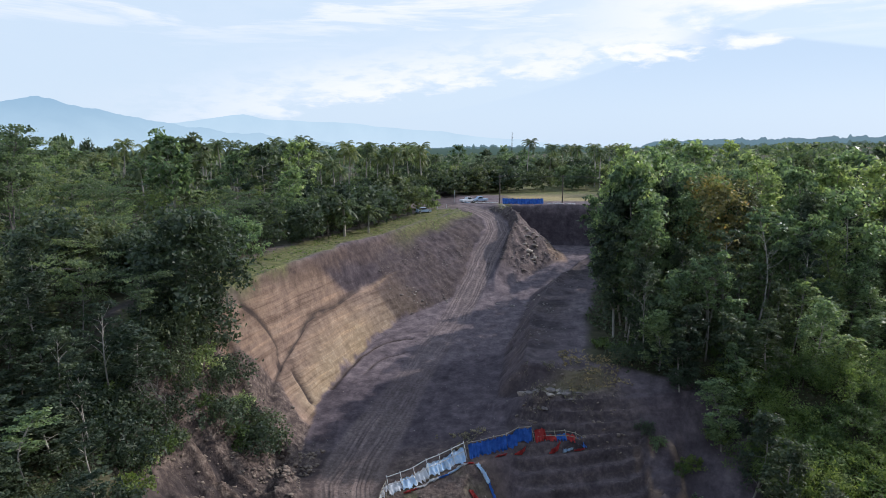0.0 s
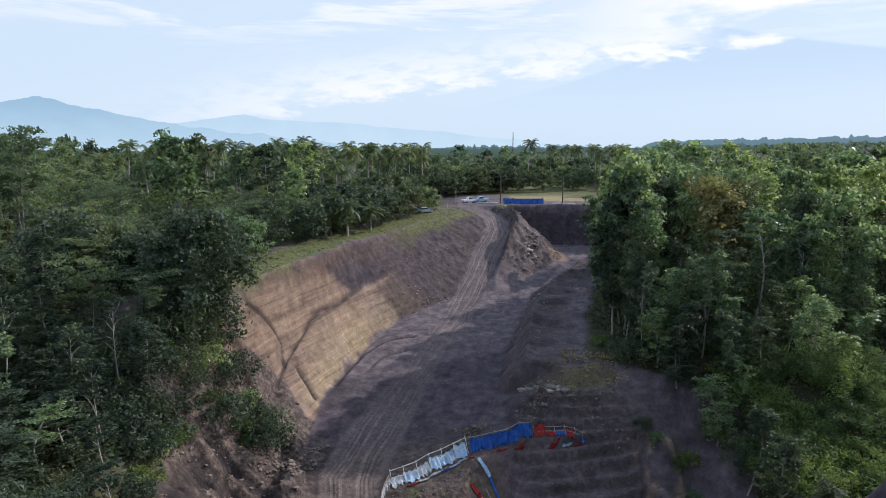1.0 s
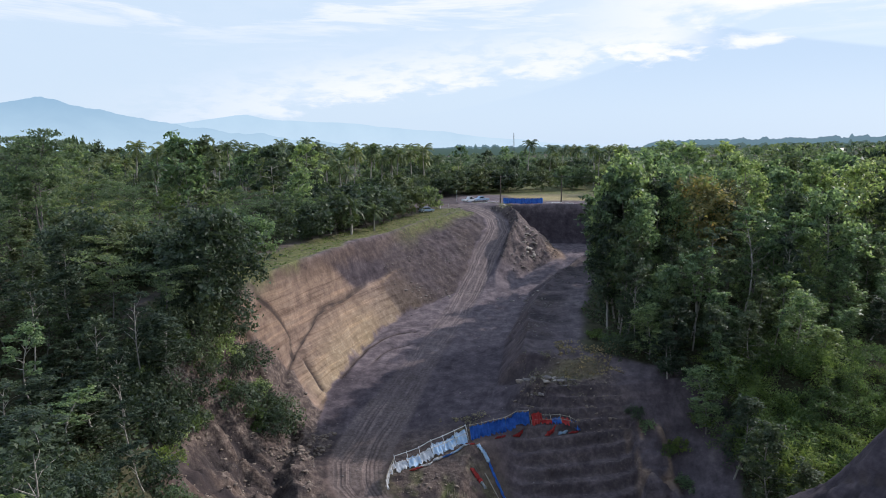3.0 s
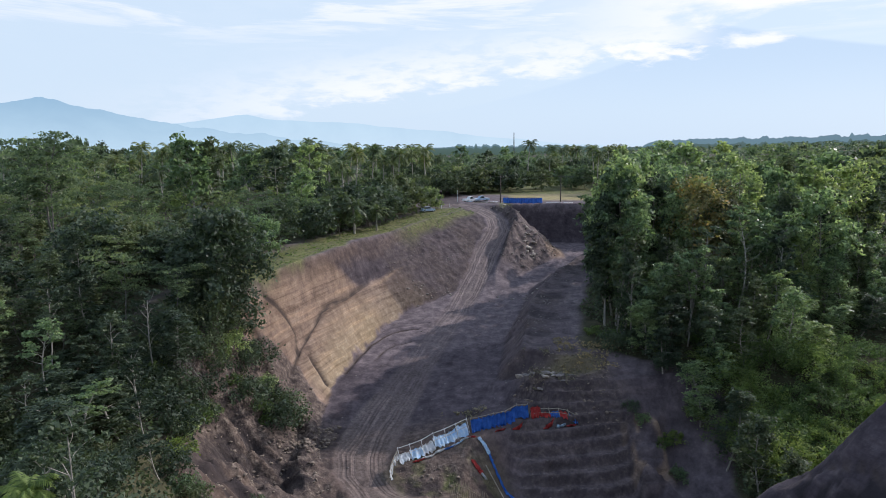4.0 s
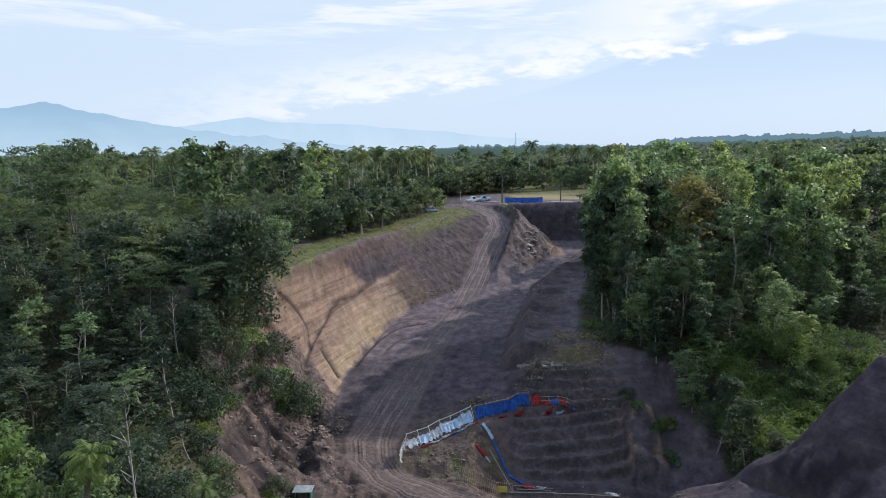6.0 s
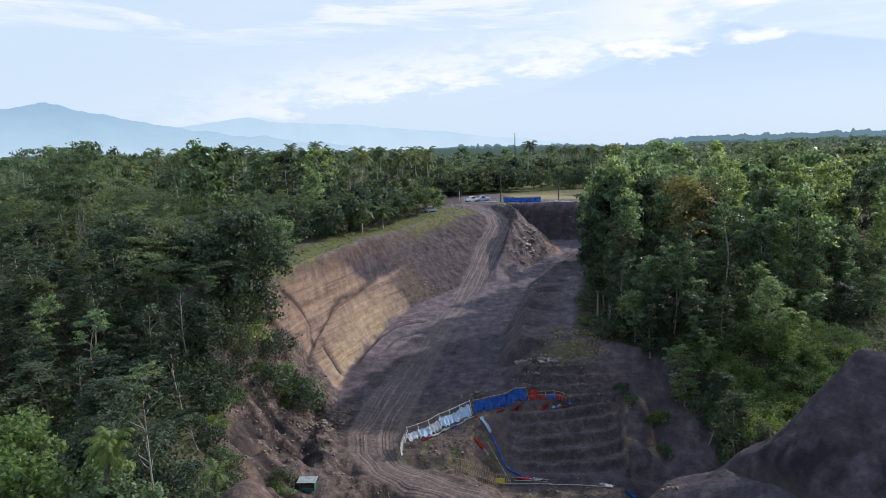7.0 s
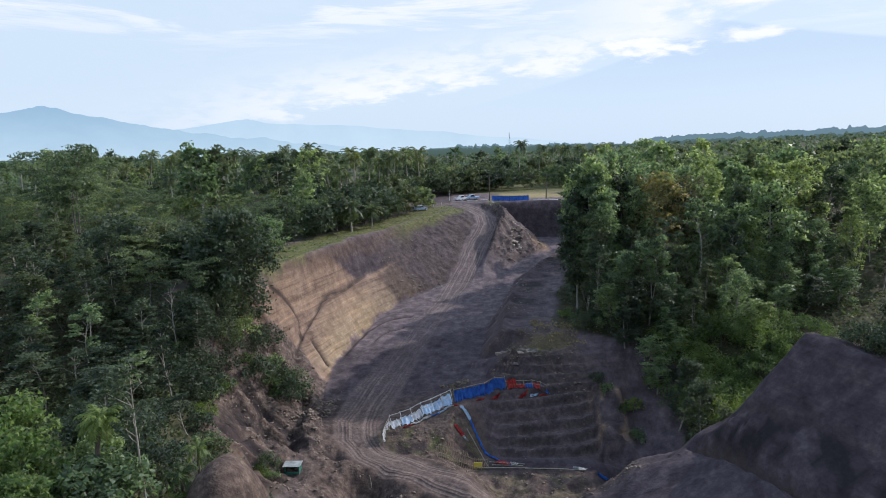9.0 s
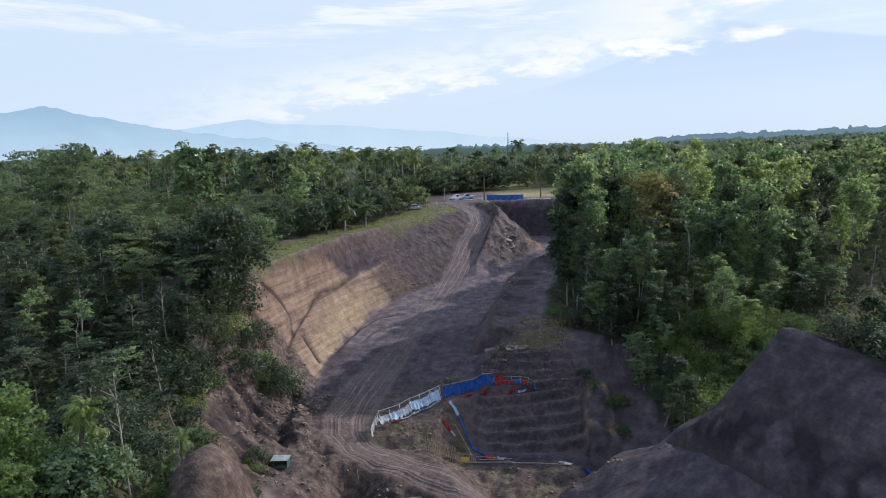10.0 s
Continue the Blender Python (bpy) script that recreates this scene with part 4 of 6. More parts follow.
def broadleaf(name, seed, tall, spread, bare, leaf, bark, lumps, per, size, flat=0.75, layered=False, slim=0.5, drape=0.0):
    """A tree about its base: bending trunk, limbs, clumps of leaves. bare: share of the height without leaves."""
    rng = np.random.default_rng(seed)
    root = empty(name)
    top = (rng.normal() * 0.05 * tall, rng.normal() * 0.05 * tall, tall * 0.93)
    r0 = 0.0075 * tall + 0.035
    trunk_path = bent((0, 0, -1.0), top, r0, r0 * 0.25, rng, 9, 0.04)
    paths, cs, ns = [trunk_path], [], []
    for i in range(lumps):
        f = bare + (1 - bare) * ((i + 0.5) / lumps) ** 0.9
        ang = i * 2.4 + rng.normal() * 0.5
        h = f * tall
        g = (f - bare) / (1 - bare)
        wide = spread * (0.35 + 0.65 * (math.sin(math.pi * min(0.12 + 0.88 * g, 1)) if not layered else 0.45 + 0.55 * g)) * rng.uniform(0.6, 1.15)
        k = min(int(f * 8), 7)
        a, b_ = np.array(trunk_path[k][0]), np.array(trunk_path[k + 1][0])
        s = a + (b_ - a) * (f * 8 - k) if f * 8 - k <= 1 else b_
        s = s - np.array((0, 0, 0.1 * tall * (1 - g) * 0.6))
        e = np.array((s[0] + wide * math.cos(ang), s[1] + wide * math.sin(ang), h + rng.uniform(-0.02, 0.06) * tall))
        paths.append(bent(s, e, r0 * 0.38 * (1 - 0.5 * g), 0.025, rng, 5, 0.08))
        rad = spread * rng.uniform(0.28, 0.5) * (1.0 if not layered else 0.85)
        p, d = clump(e, rad, per, rng, flat)
        cs.append(p), ns.append(d)
        if drape:
            hang = rng.normal(size=(per // 2, 3)) * rad * 0.3
            hang[:, 2] = -rng.random(per // 2) ** 1.4 * drape * tall * rng.uniform(0.5, 1.2)
            cs.append(hang + e), ns.append(rng.normal(size=(per // 2, 3)) * 0.5 + np.array((math.cos(ang), math.sin(ang), 0.2)))
        if rng.random() < 0.6:
            p, d = clump(s + (e - s) * 0.55 + np.array((0, 0, 0.3)), rad * 0.8, per // 2, rng, flat)
            cs.append(p), ns.append(d)
    p, d = clump(np.array(top) + (0, 0, 0.2), spread * 0.36, per, rng, flat)
    cs.append(p), ns.append(d)
    part("trunk", tubes("trunk", paths, bark, 6), root)
    part("crown", leaves("crown", np.concatenate(cs), np.concatenate(ns), size, leaf, rng, slim), root)
    return root


def palm(name, seed, tall, fronds, length, leaf, bark, droop=1.0, stem=0.16):
    """A coconut or sugar palm: ringed stem, arching fronds with leaflets."""
    rng = np.random.default_rng(seed)
    root = empty(name)
    lean = rng.normal(size=2) * 0.05 * tall
    path = bent((0, 0, -0.8), (lean[0], lean[1], tall), stem * 1.5, stem, rng, 9, 0.03)
    path = [(p, r * (1.0 + 0.08 * (i % 2))) for i, (p, r) in enumerate(path)]
    part("trunk", tubes("trunk", [path], bark, 7), root)
    tip = np.array(path[-1][0])
    v, f = [], []
    for i in range(fronds):
        ang, up = i * 2.39996 + rng.normal() * 0.2, 1.15 - 1.75 * (i / fronds) + rng.normal() * 0.08
        ln = length * rng.uniform(0.85, 1.1)
        p, el_ = tip.copy(), up
        side = np.array((-math.sin(ang), math.cos(ang), 0))
        steps = 9
        mids, dirs = [p.copy()], []
        for s in range(steps):
            d = np.array((math.cos(ang) * math.cos(el_), math.sin(ang) * math.cos(el_), math.sin(el_)))
            p = p + d * ln / steps
            mids.append(p.copy()), dirs.append(d)
            el_ -= droop * (0.1 + 0.045 * s)
        for s in range(1, steps):
            d, m0 = dirs[s], mids[s]
            ll = ln * 0.3 * math.sin(math.pi * (0.16 + 0.8 * s / steps)) * rng.uniform(0.85, 1.1)
            for sg in (-1, 1):
                for h in (0.0, 0.5):
                    q = m0 + d * ln / steps * h
                    out = sg * side * 0.8 + d * 0.55 + np.array((0, 0, -0.35 - 0.25 * rng.random()))
                    out /= np.linalg.norm(out)
                    wdt = d * ln / steps * 0.42
                    base = len(v)
                    v += [q - wdt * 0.4, q + wdt * 0.6, q + out * ll * 0.6 + wdt * 0.5, q + out * ll]
                    f.append((base, base + 1, base + 2, base + 3))
        for s in range(steps):
            base = len(v)
            k = side * (0.06 * (1 - s / steps) + 0.012)
            v += [mids[s] - k, mids[s] + k, mids[s + 1] + k * 0.8, mids[s + 1] - k * 0.8]
            f.append((base, base + 1, base + 2, base + 3))
    part("crown", quad_mesh("crown", np.array(v), f, leaf), root)
    return root


def bare_tree(name, seed, tall, bark, levels=4):
    rng = np.random.default_rng(seed)
    root = empty(name)
    paths = []

    def grow(p, d, ln, r, lev):
        e = p + d * ln
        paths.append(bent(p, e, r, r * 0.6, rng, 4, 0.05))
        if lev == 0:
            return
        for k in range(3):
            nd = d + rng.normal(size=3) * 0.42
            nd[2] = abs(nd[2]) * 0.9 + 0.15
            grow(e - d * ln * 0.15 * k, nd / np.linalg.norm(nd), ln * rng.uniform(0.55, 0.75), r * 0.58, lev - 1)

    grow(np.array((0, 0, -0.5)), np.array((0.03, 0.02, 1.0)), tall * 0.36, 0.011 * tall, levels)
    part("trunk", tubes("trunk", paths, bark, 4), root)
    return root


def shrub(name, seed, tall, wide, leaf, n, size, slim=0.5, bark=None):
    rng = np.random.default_rng(seed)
    root = empty(name)
    paths, cs, ns = [], [], []
    lumps = 9
    for i in range(lumps):
        ang, rr = i * 2.4, wide * math.sqrt((i + 0.3) / lumps)
        e = np.array((rr * math.cos(ang), rr * math.sin(ang), tall * (0.85 - 0.5 * (rr / wide) ** 2) * rng.uniform(0.75, 1.1)))
        paths.append(bent((e[0] * 0.15, e[1] * 0.15, -0.4), e, 0.05, 0.015, rng, 4))
        p, d = clump(e - np.array((0, 0, tall * 0.12)), wide * 0.42, n // lumps, rng, min(1.3, 0.8 * tall / wide))
        cs.append(p), ns.append(d)
    part("stem", tubes("stem", paths, bark or bark_dark, 4), root)
    part("crown", leaves("crown", np.concatenate(cs), np.concatenate(ns), size, leaf, rng, slim), root)
    return root


KINDS = {}


def kind(key, make, *variants, label, category="tree", group=""):
    KINDS[key] = [tagged(make(*v), label, category, group) for v in variants]
    for ob in KINDS[key]:
        ob["spare"] = 1


kind("forest", broadleaf,
     ("forest_tree", 11, 24, 4.2, 0.3, leaf_green, bark_pale, 32, 105, 0.32),
     ("forest_tree", 12, 22, 3.6, 0.35, leaf_green, bark_pale, 28, 105, 0.32),
     ("forest_tree", 13, 26, 3.9, 0.4, leaf_green, bark_pale, 30, 105, 0.32),
     ("forest_tree", 14, 20, 4.4, 0.25, leaf_green, bark_pale, 30, 105, 0.34),
     ("forest_tree", 15, 17, 3.0, 0.15, leaf_dark, bark_dark, 28, 105, 0.32),
     ("forest_tree", 19, 24, 3.3, 0.45, leaf_dark, bark_pale, 26, 120, 0.3),
     label="tall slender forest tree with pale trunk and green leaves", group="forest trees")
kind("vine", broadleaf,
     ("vine_clad_tree", 101, 25, 3.6, 0.16, leaf_green, bark_pale, 30, 90, 0.3, 0.75, False, 0.5, 0.2),
     ("vine_clad_tree", 102, 22, 3.0, 0.12, leaf_green, bark_pale, 28, 90, 0.3, 0.75, False, 0.5, 0.24),
     ("vine_clad_tree", 103, 24, 3.2, 0.2, leaf_dark, bark_pale, 28, 90, 0.3, 0.75, False, 0.5, 0.2),
     label="tall forest tree overgrown with climbing plants to the ground", group="vine clad trees")
kind("slim", broadleaf,
     ("slender_tree", 111, 18, 2.5, 0.5, leaf_dark, bark_pale, 13, 90, 0.24, 0.5),
     ("slender_tree", 112, 16, 2.2, 0.55, leaf_dark, bark_pale, 11, 90, 0.24, 0.5),
     ("slender_tree", 113, 20, 2.8, 0.55, leaf_green, bark_pale, 14, 90, 0.26, 0.45),
     label="slender tree with long pale bare trunk and thin crown", group="slender trees")
kind("midforest", broadleaf,
     ("forest_tree", 16, 24, 5.2, 0.35, leaf_green, bark_pale, 20, 44, 0.6),
     ("forest_tree", 17, 21, 4.6, 0.35, leaf_green, bark_pale, 20, 44, 0.6),
     ("forest_tree", 18, 19, 4.8, 0.3, leaf_dark, bark_pale, 20, 44, 0.6),
     label="tall slender forest tree with pale trunk and green leaves", group="forest trees")
kind("midfeather", broadleaf,
     ("feathery_tree", 24, 21, 6.6, 0.45, leaf_feather, bark_grey, 20, 50, 0.46, 0.32, True),
     ("feathery_tree", 25, 18, 6.0, 0.42, leaf_feather, bark_grey, 20, 50, 0.46, 0.34, True),
     label="airy feathery tree with flat layered crown and pale trunk", group="feathery trees")
kind("midmango", broadleaf,
     ("round_tree", 34, 8.0, 4.6, 0.18, leaf_dark, bark_dark, 18, 44, 0.5, 0.8),
     ("round_tree", 35, 7.0, 4.2, 0.18, leaf_feather, bark_dark, 18, 44, 0.5, 0.8),
     label="dense round dark green fruit tree with short trunk", group="fruit trees")
kind("feather", broadleaf,
     ("feathery_tree", 21, 21, 6.8, 0.5, leaf_feather, bark_grey, 26, 115, 0.26, 0.3, True),
     ("feathery_tree", 22, 18, 6.0, 0.45, leaf_feather, bark_grey, 24, 115, 0.26, 0.32, True),
     ("feathery_tree", 23, 23, 6.2, 0.55, leaf_feather, bark_grey, 24, 115, 0.26, 0.28, True),
     label="airy feathery tree with flat layered crown and pale trunk", group="feathery trees")
kind("mango", broadleaf,
     ("round_tree", 31, 7.5, 4.4, 0.22, leaf_dark, bark_dark, 22, 110, 0.3, 0.8),
     ("round_tree", 32, 9.5, 5.4, 0.2, leaf_dark, bark_dark, 26, 110, 0.32, 0.8),
     ("round_tree", 33, 6.5, 3.8, 0.24, leaf_green, bark_dark, 20, 110, 0.28, 0.8),
     label="dense round dark green fruit tree with short trunk", group="fruit trees")
kind("edge", broadleaf,
     ("spreading_tree", 37, 17, 6.0, 0.12, leaf_dark, bark_dark, 40, 170, 0.32, 0.8),
     label="broad dark green tree at the edge of the cut")
kind("palm", palm,
     ("coconut_palm", 41, 13, 22, 4.5, leaf_palm, bark_pale, 0.8),
     ("coconut_palm", 42, 11, 20, 4.3, leaf_palm, bark_pale, 0.8),
     ("coconut_palm", 43, 14.5, 22, 4.4, leaf_palm, bark_pale, 0.8),
     label="coconut palm with slim stem and drooping fronds", group="coconut palms", category="palm")
kind("lowpalm", palm,
     ("young_palm", 45, 5.0, 18, 3.4, leaf_palm, bark_pale, 0.55),
     label="young coconut palm with short stem on the grass", group="young palms", category="palm")
kind("rust", broadleaf,
     ("rusty_tree", 51, 23, 5.6, 0.45, leaf_rust, bark_pale, 28, 150, 0.31),
     label="forest tree with orange brown withering leaves")
kind("bare", bare_tree, ("bare_tree", 61, 11, bark_grey, 5), ("bare_tree", 62, 8, bark_grey, 5), label="leafless grey tree with fine bare twigs", group="bare trees")
kind("sugarpalm", palm, ("sugar_palm", 47, 6.3, 56, 2.1, leaf_thicket, bark_dark, 0.85, 0.16), label="bright green bushy palm on the near bank", category="palm")
kind("banana", palm, ("banana_plant", 48, 4.4, 10, 2.4, leaf_bright, bark_dark, 1.0, 0.12), label="banana plant with broad arching leaves", category="plant", group="banana plants")
kind("bush", shrub,
     ("bush", 71, 3.0, 2.2, leaf_green, 1000, 0.18),
     ("bush", 72, 2.2, 2.0, leaf_bright, 900, 0.17),
     ("bush", 73, 4.2, 2.6, leaf_dark, 1100, 0.2),
     label="leafy green bush on the slope", category="bush", group="bushes")
kind("brighttree", broadleaf, ("spreading_tree", 39, 7.0, 3.4, 0.2, leaf_thicket, bark_pale, 20, 110, 0.26, 0.8), label="yellow green spreading young tree on the near bank", group="young trees")
kind("bamboo", shrub,
     ("bright_thicket", 75, 7.0, 4.6, leaf_thicket, 4200, 0.24, 0.24),
     ("bright_thicket", 76, 5.0, 5.0, leaf_thicket, 4200, 0.24, 0.24),
     label="bright yellow green feathery thicket in the ravine", category="bush", group="bright thickets")

PUT = {}
PARTS_OF = {ob.name: list(ob.children) for obs in KINDS.values() for ob in obs}


TALL = {}


def right_top(y):
    return float(np.interp(y, (60, 85, 90, 97, 105, 112, 120, 140, 200), (20, 15, 19, 24, 30.5, 37, 41.5, 43, 45)))


def left_top(y):
    return float(np.interp(y, (40, 55, 62, 70, 80, 95, 120, 160), (19, 20, 22.5, 26.5, 31, 35, 37.5, 38.5)))


def put_to(key, x, y, top, variant=None):
    """Places a tree so that it ends near the height top."""
    n = PUT.get(key, 0)
    v = n % len(KINDS[key]) if variant is None else variant
    if key not in TALL:
        TALL[key] = [max(c.data.vertices[i].co.z for i in range(0, len(c.data.vertices), 3)) for ob in KINDS[key] for c in ob.children if c.name.startswith("crown")]
    s = max(0.3, (top - gz(x, y)) / TALL[key][v])
    return put(key, x, y, s, v, wide=min(max(s * 1.08, 0.5 if key.endswith("feather") else 0.7), 1.1))


def put(key, x, y, scale=1.0, variant=None, turn=None, z=None, wide=None):
    n = PUT.get(key, 0)
    PUT[key] = n + 1
    src = KINDS[key][n % len(KINDS[key]) if variant is None else variant]
    turn = (n * 137.5) % 360 if turn is None else turn
    w = scale if wide is None else wide
    first = "spare" in src.keys()
    m = pose(x, y, (gz(x, y) if z is None else z) - 0.1, 0, 0, turn)
    if first:
        del src["spare"]
        ob = src
        ob.matrix_basis = m
    else:
        ob = src.copy()
        scene.collection.objects.link(ob)
        for c in PARTS_OF[src.name]:
            k = c.copy()
            k.parent = ob
            scene.collection.objects.link(k)
    ob.matrix_basis = m @ Matrix.Diagonal((w, w, scale, 1))
    return ob


def scatter(rng, n, box, gap, ok, taken):
    """Random places in a box, no nearer to each other than gap."""
    out = []
    for _ in range(n * 12):
        if len(out) >= n:
            break
        x, y = rng.uniform(box[0], box[1]), rng.uniform(box[2], box[3])
        if not ok(x, y):
            continue
        if any((x - a) ** 2 + (y - b_) ** 2 < gap * gap for a, b_ in taken[-400:]):
            continue
        taken.append((x, y)), out.append((x, y))
    return out


rng = np.random.default_rng(5)
taken = []
# single trees that can be told apart
put("edge", -32.4, 82.5, 1.0, z=17.4)
taken.append((-29.8, 81.5))
for x, y, top in ((47, 114, 39.5), (52.5, 119, 38.5)):
    put_to("rust", x, y, top)
    taken.append((x, y))
for x, y, s, v in ((30.5, 107, 1.0, 1), (33, 111, 1.02, 0), (36, 97, 0.95, 3), (40, 90, 0.95, 4), (35, 91, 0.8, 4), (41, 101, 1.0, 2), (57, 105, 0.95, 0), (53, 97, 0.95, 1),
                   (66, 110, 0.95, 3), (62, 124, 1.0, 2), (37, 118, 1.05, 3), (73, 120, 1.0, 1), (44, 126, 1.05, 0), (36, 130, 1.0, 2), (44, 146, 1.0, 1), (81, 118, 1.0, 2), ):
    put_to("forest", x, y, right_top(y) * (0.97 + 0.03 * v) + (8 if x < 34 and y > 100 else 0), v)
    taken.append((x, y))
for x, y, top in ((30, 101, 27), (28.5, 107, 36), (31, 111, 37), (30.5, 117, 37.5), (33.5, 122, 38), (36, 129, 38), (38.5, 136, 38), (34, 98, 23), (37, 105, 29), (40.5, 111, 36), (54, 109, 33), (61, 112, 36.5), (56, 122, 40), (65, 121, 40), (70, 113, 36.5), (63, 104, 30), (74, 106, 31), (80, 112, 36)):
    put_to("vine", x, y, top, 2 if x < 30.2 else None)
    taken.append((x, y))
for x, y, top in ((33, 116, 38), (36, 122, 39), (38.5, 128, 40), (40, 134, 40), (42, 140, 41), (35, 113, 37), (31.5, 105, 34), (34, 109, 36), (43, 131, 41), (46, 137, 42), (41, 119, 40), (37, 117, 39)):
    put_to("vine", x, y, top)
    taken.append((x, y))
# right forest
def stand(key, x, y, scale, top=None):
    near = y < 135 and abs(x) < 95
    if not near and key in ("forest", "feather", "mango"):
        key = "mid" + key
    if top is None:
        put(key, x, y, scale)
    else:
        put_to(key, x, y, top)


right_ok = lambda x, y: x > line_x(10, y) + 7.5 and (y > 91 if x < 48 else y > 98 + 0.3 * (x - 48)) and (y < 186 or x > 62)
for x, y in scatter(rng, 135, (28, 200, 60, 240), 6.3, right_ok, taken):
    r = rng.random()
    stand("forest" if r < 0.55 else ("vine" if r < 0.85 and y < 150 else "feather"), x, y, 1, right_top(y) + rng.uniform(-6, 2.0) - (4 if x < 42 else 0))
# left wood
left_ok = lambda x, y: x < line_x(2, y) - (3.0 if y < 78 else 14)
for x, y in scatter(rng, 52, (-75, -33, 44, 100), 5.8, left_ok, taken):
    key = "feather" if rng.random() < 0.32 else ("forest" if rng.random() < 0.7 else "vine")
    # dark-leaved variants: the wood's shade is put into the leaf colour
    if y < 66:
        put_to("forest" if key == "forest" else "vine", x, y, left_top(y) + rng.uniform(-6.5, 1.0), (4 if rng.random() < 0.4 else 5) if key == "forest" else 2)
    else:
        put_to(key, x, y, left_top(y) + rng.uniform(-6.5, 1.0), {"forest": 4 + (len(taken) % 2), "vine": 2}.get(key))
for x, y in scatter(rng, 120, (-165, -33, 70, 190), 6.0, left_ok, taken):
    key = "feather" if rng.random() < 0.45 else ("forest" if rng.random() < 0.6 else "mango")
    stand("feather" if key == "mango" else key, x, y, 1, left_top(y) + rng.uniform(-7, 2.5))
# fruit trees and young palms along the crest
for x, y in scatter(rng, 66, (-70, 0, 88, 198), 4.4, lambda x, y: line_x(2, y) - 26 < x < line_x(2, y) - 8.2, taken):
    stand("mango", x, y, rng.uniform(0.75, 1.15))
for x, y, s in ((-21.5, 143, 1.35), (-17, 150, 1.0), (-26, 148, 1.1)):
    put("lowpalm", x, y, s)
# tall single trees and palms that stand out on the skyline
for x, y, top in ((-62, 150, 48), (-59, 156, 47), (-72, 112, 47), (-78, 118, 46), (-70, 106, 45), (-95, 150, 46), (-104, 160, 47), (-45, 170, 45), (-38, 180, 46)):
    put_to("feather" if y < 130 else "midforest", x, y, top)
for x, y, top in ((-7, 225, 46), (-16, 216, 45), (-26, 226, 46), (-43, 215, 47), (-66, 210, 47), (-34, 228, 46.5), (-52, 222, 46), (-80, 225, 46), (-100, 230, 47), (-30, 210, 45), (-58, 200, 45.5), (-74, 205, 45.5), (-48, 205, 46), (-20, 240, 46), (-90, 215, 46)):
    put_to("palm", x, y, top)
for x, y in scatter(rng, 22, (-110, -8, 172, 235), 7.0, lambda x, y: x < line_x(2, min(y, 190)) - 8, taken):
    put("palm", x, y, rng.uniform(0.85, 1.2), wide=rng.uniform(0.85, 1.05))
for x, y, top in ((-172, 300, 51), (-163, 305, 49), (-120, 290, 48)):
    put_to("midmango", x, y, top)
# coconut grove behind, mixed with broad trees
for x, y in scatter(rng, 130, (-150, 0, 168, 300), 6.0, lambda x, y: x < min(-12, -14 + 0.2 * (y - 215)), taken):
    r = rng.random()
    if r < 0.5:
        put("palm", x, y, rng.uniform(0.85, 1.25), wide=rng.uniform(0.9, 1.1))
    else:
        stand("mango" if r < 0.75 else "forest", x, y, rng.uniform(0.7, 1.2) if r < 0.75 else rng.uniform(0.5, 0.8))
for x, y in scatter(rng, 130, (-20, 110, 246, 340), 5.2, lambda x, y: True, taken):
    stand("mango" if rng.random() < 0.9 else "palm", x, y, rng.uniform(0.75, 1.25))
# dark orchard close behind the plateau, and taller trees that break the far skyline
for x, y in scatter(rng, 30, (-18, 26, 220, 246), 3.8, lambda x, y: y > 220 + 0.9 * max(x - 4, 0), []):
    put("midmango", x, y, rng.uniform(0.8, 1.1), 0)
for x, y, top in ((6, 300, 46), (30, 330, 46), (52, 320, 46.5), (60, 330, 46), (64, 318, 46.5), (84, 320, 46), (90, 335, 47), (20, 320, 44), (38, 312, 44)):
    put_to("palm" if x in (52, 60, 64, 84, 90) else "midforest", x, y, top)
# near left bank, slope below it, ravine on the other side
for x, y, s in ((-38, 60, 0.8), (-44, 66, 0.9), (-36, 50, 0.6), (-45, 48, 0.75), (-52, 58, 0.8), (-56, 46, 0.7), (-35, 57, 0.62), (-34, 70, 0.5)):
    put_to("vine" if s < 0.75 else "forest", x, y, left_top(y) - 1 - 2 * s, 2 if s < 0.75 else 4)
for x, y, top in ((33, 88, 15), (37.5, 84, 13), (41, 86.5, 17), (37, 93, 21), (32, 94, 20), (44, 93, 22), (46, 88, 20), (52, 89, 23), (58, 90, 17), (50, 96, 24), (57, 97, 20), (63, 96, 17), (69, 98, 18), (76, 99, 18)):
    put_to("vine", x, y, top)
for x, y, top in ((66, 104, 27), (71, 106, 28), (77, 108, 29), (84, 112, 31), (90, 108, 28), (67, 99, 22), (73, 101, 23), (80, 103, 25), (60, 100, 23)):
    put_to("vine", x, y, top)
for x, y, s in ((-10, 206, 0.8), (-16, 202, 0.9)):
    put("mango", x, y, s)
put("bare", -30.5, 69, 1.1, 0)
for x, y, top, v in ((-52, 62, 27, 2), (-47.5, 66, 29, 0), (-43, 60, 26, 2), (-33.5, 60, 23, 1), (-38.5, 63, 25.5, 0), (-36, 54, 21, 2), (-31.5, 56, 19, 1), (-41, 52, 22, 0), (-48, 55, 24, 1), (-57, 70, 31, 0), (-35.5, 68, 27, 0), (-28.5, 52, 16.5, 1)):
    put_to("slim", x, y, top, v)
for x, y, top, v in ((30.5, 96, 25, 0), (34.5, 90, 20, 1), (39.5, 96, 27, 2), (44, 99, 31, 0), (49.5, 103, 34, 2), (55, 101, 30, 1), (46, 90, 21, 1), (29.5, 103, 31, 0), (60, 106, 33, 2)):
    put_to("slim", x, y, top, v)
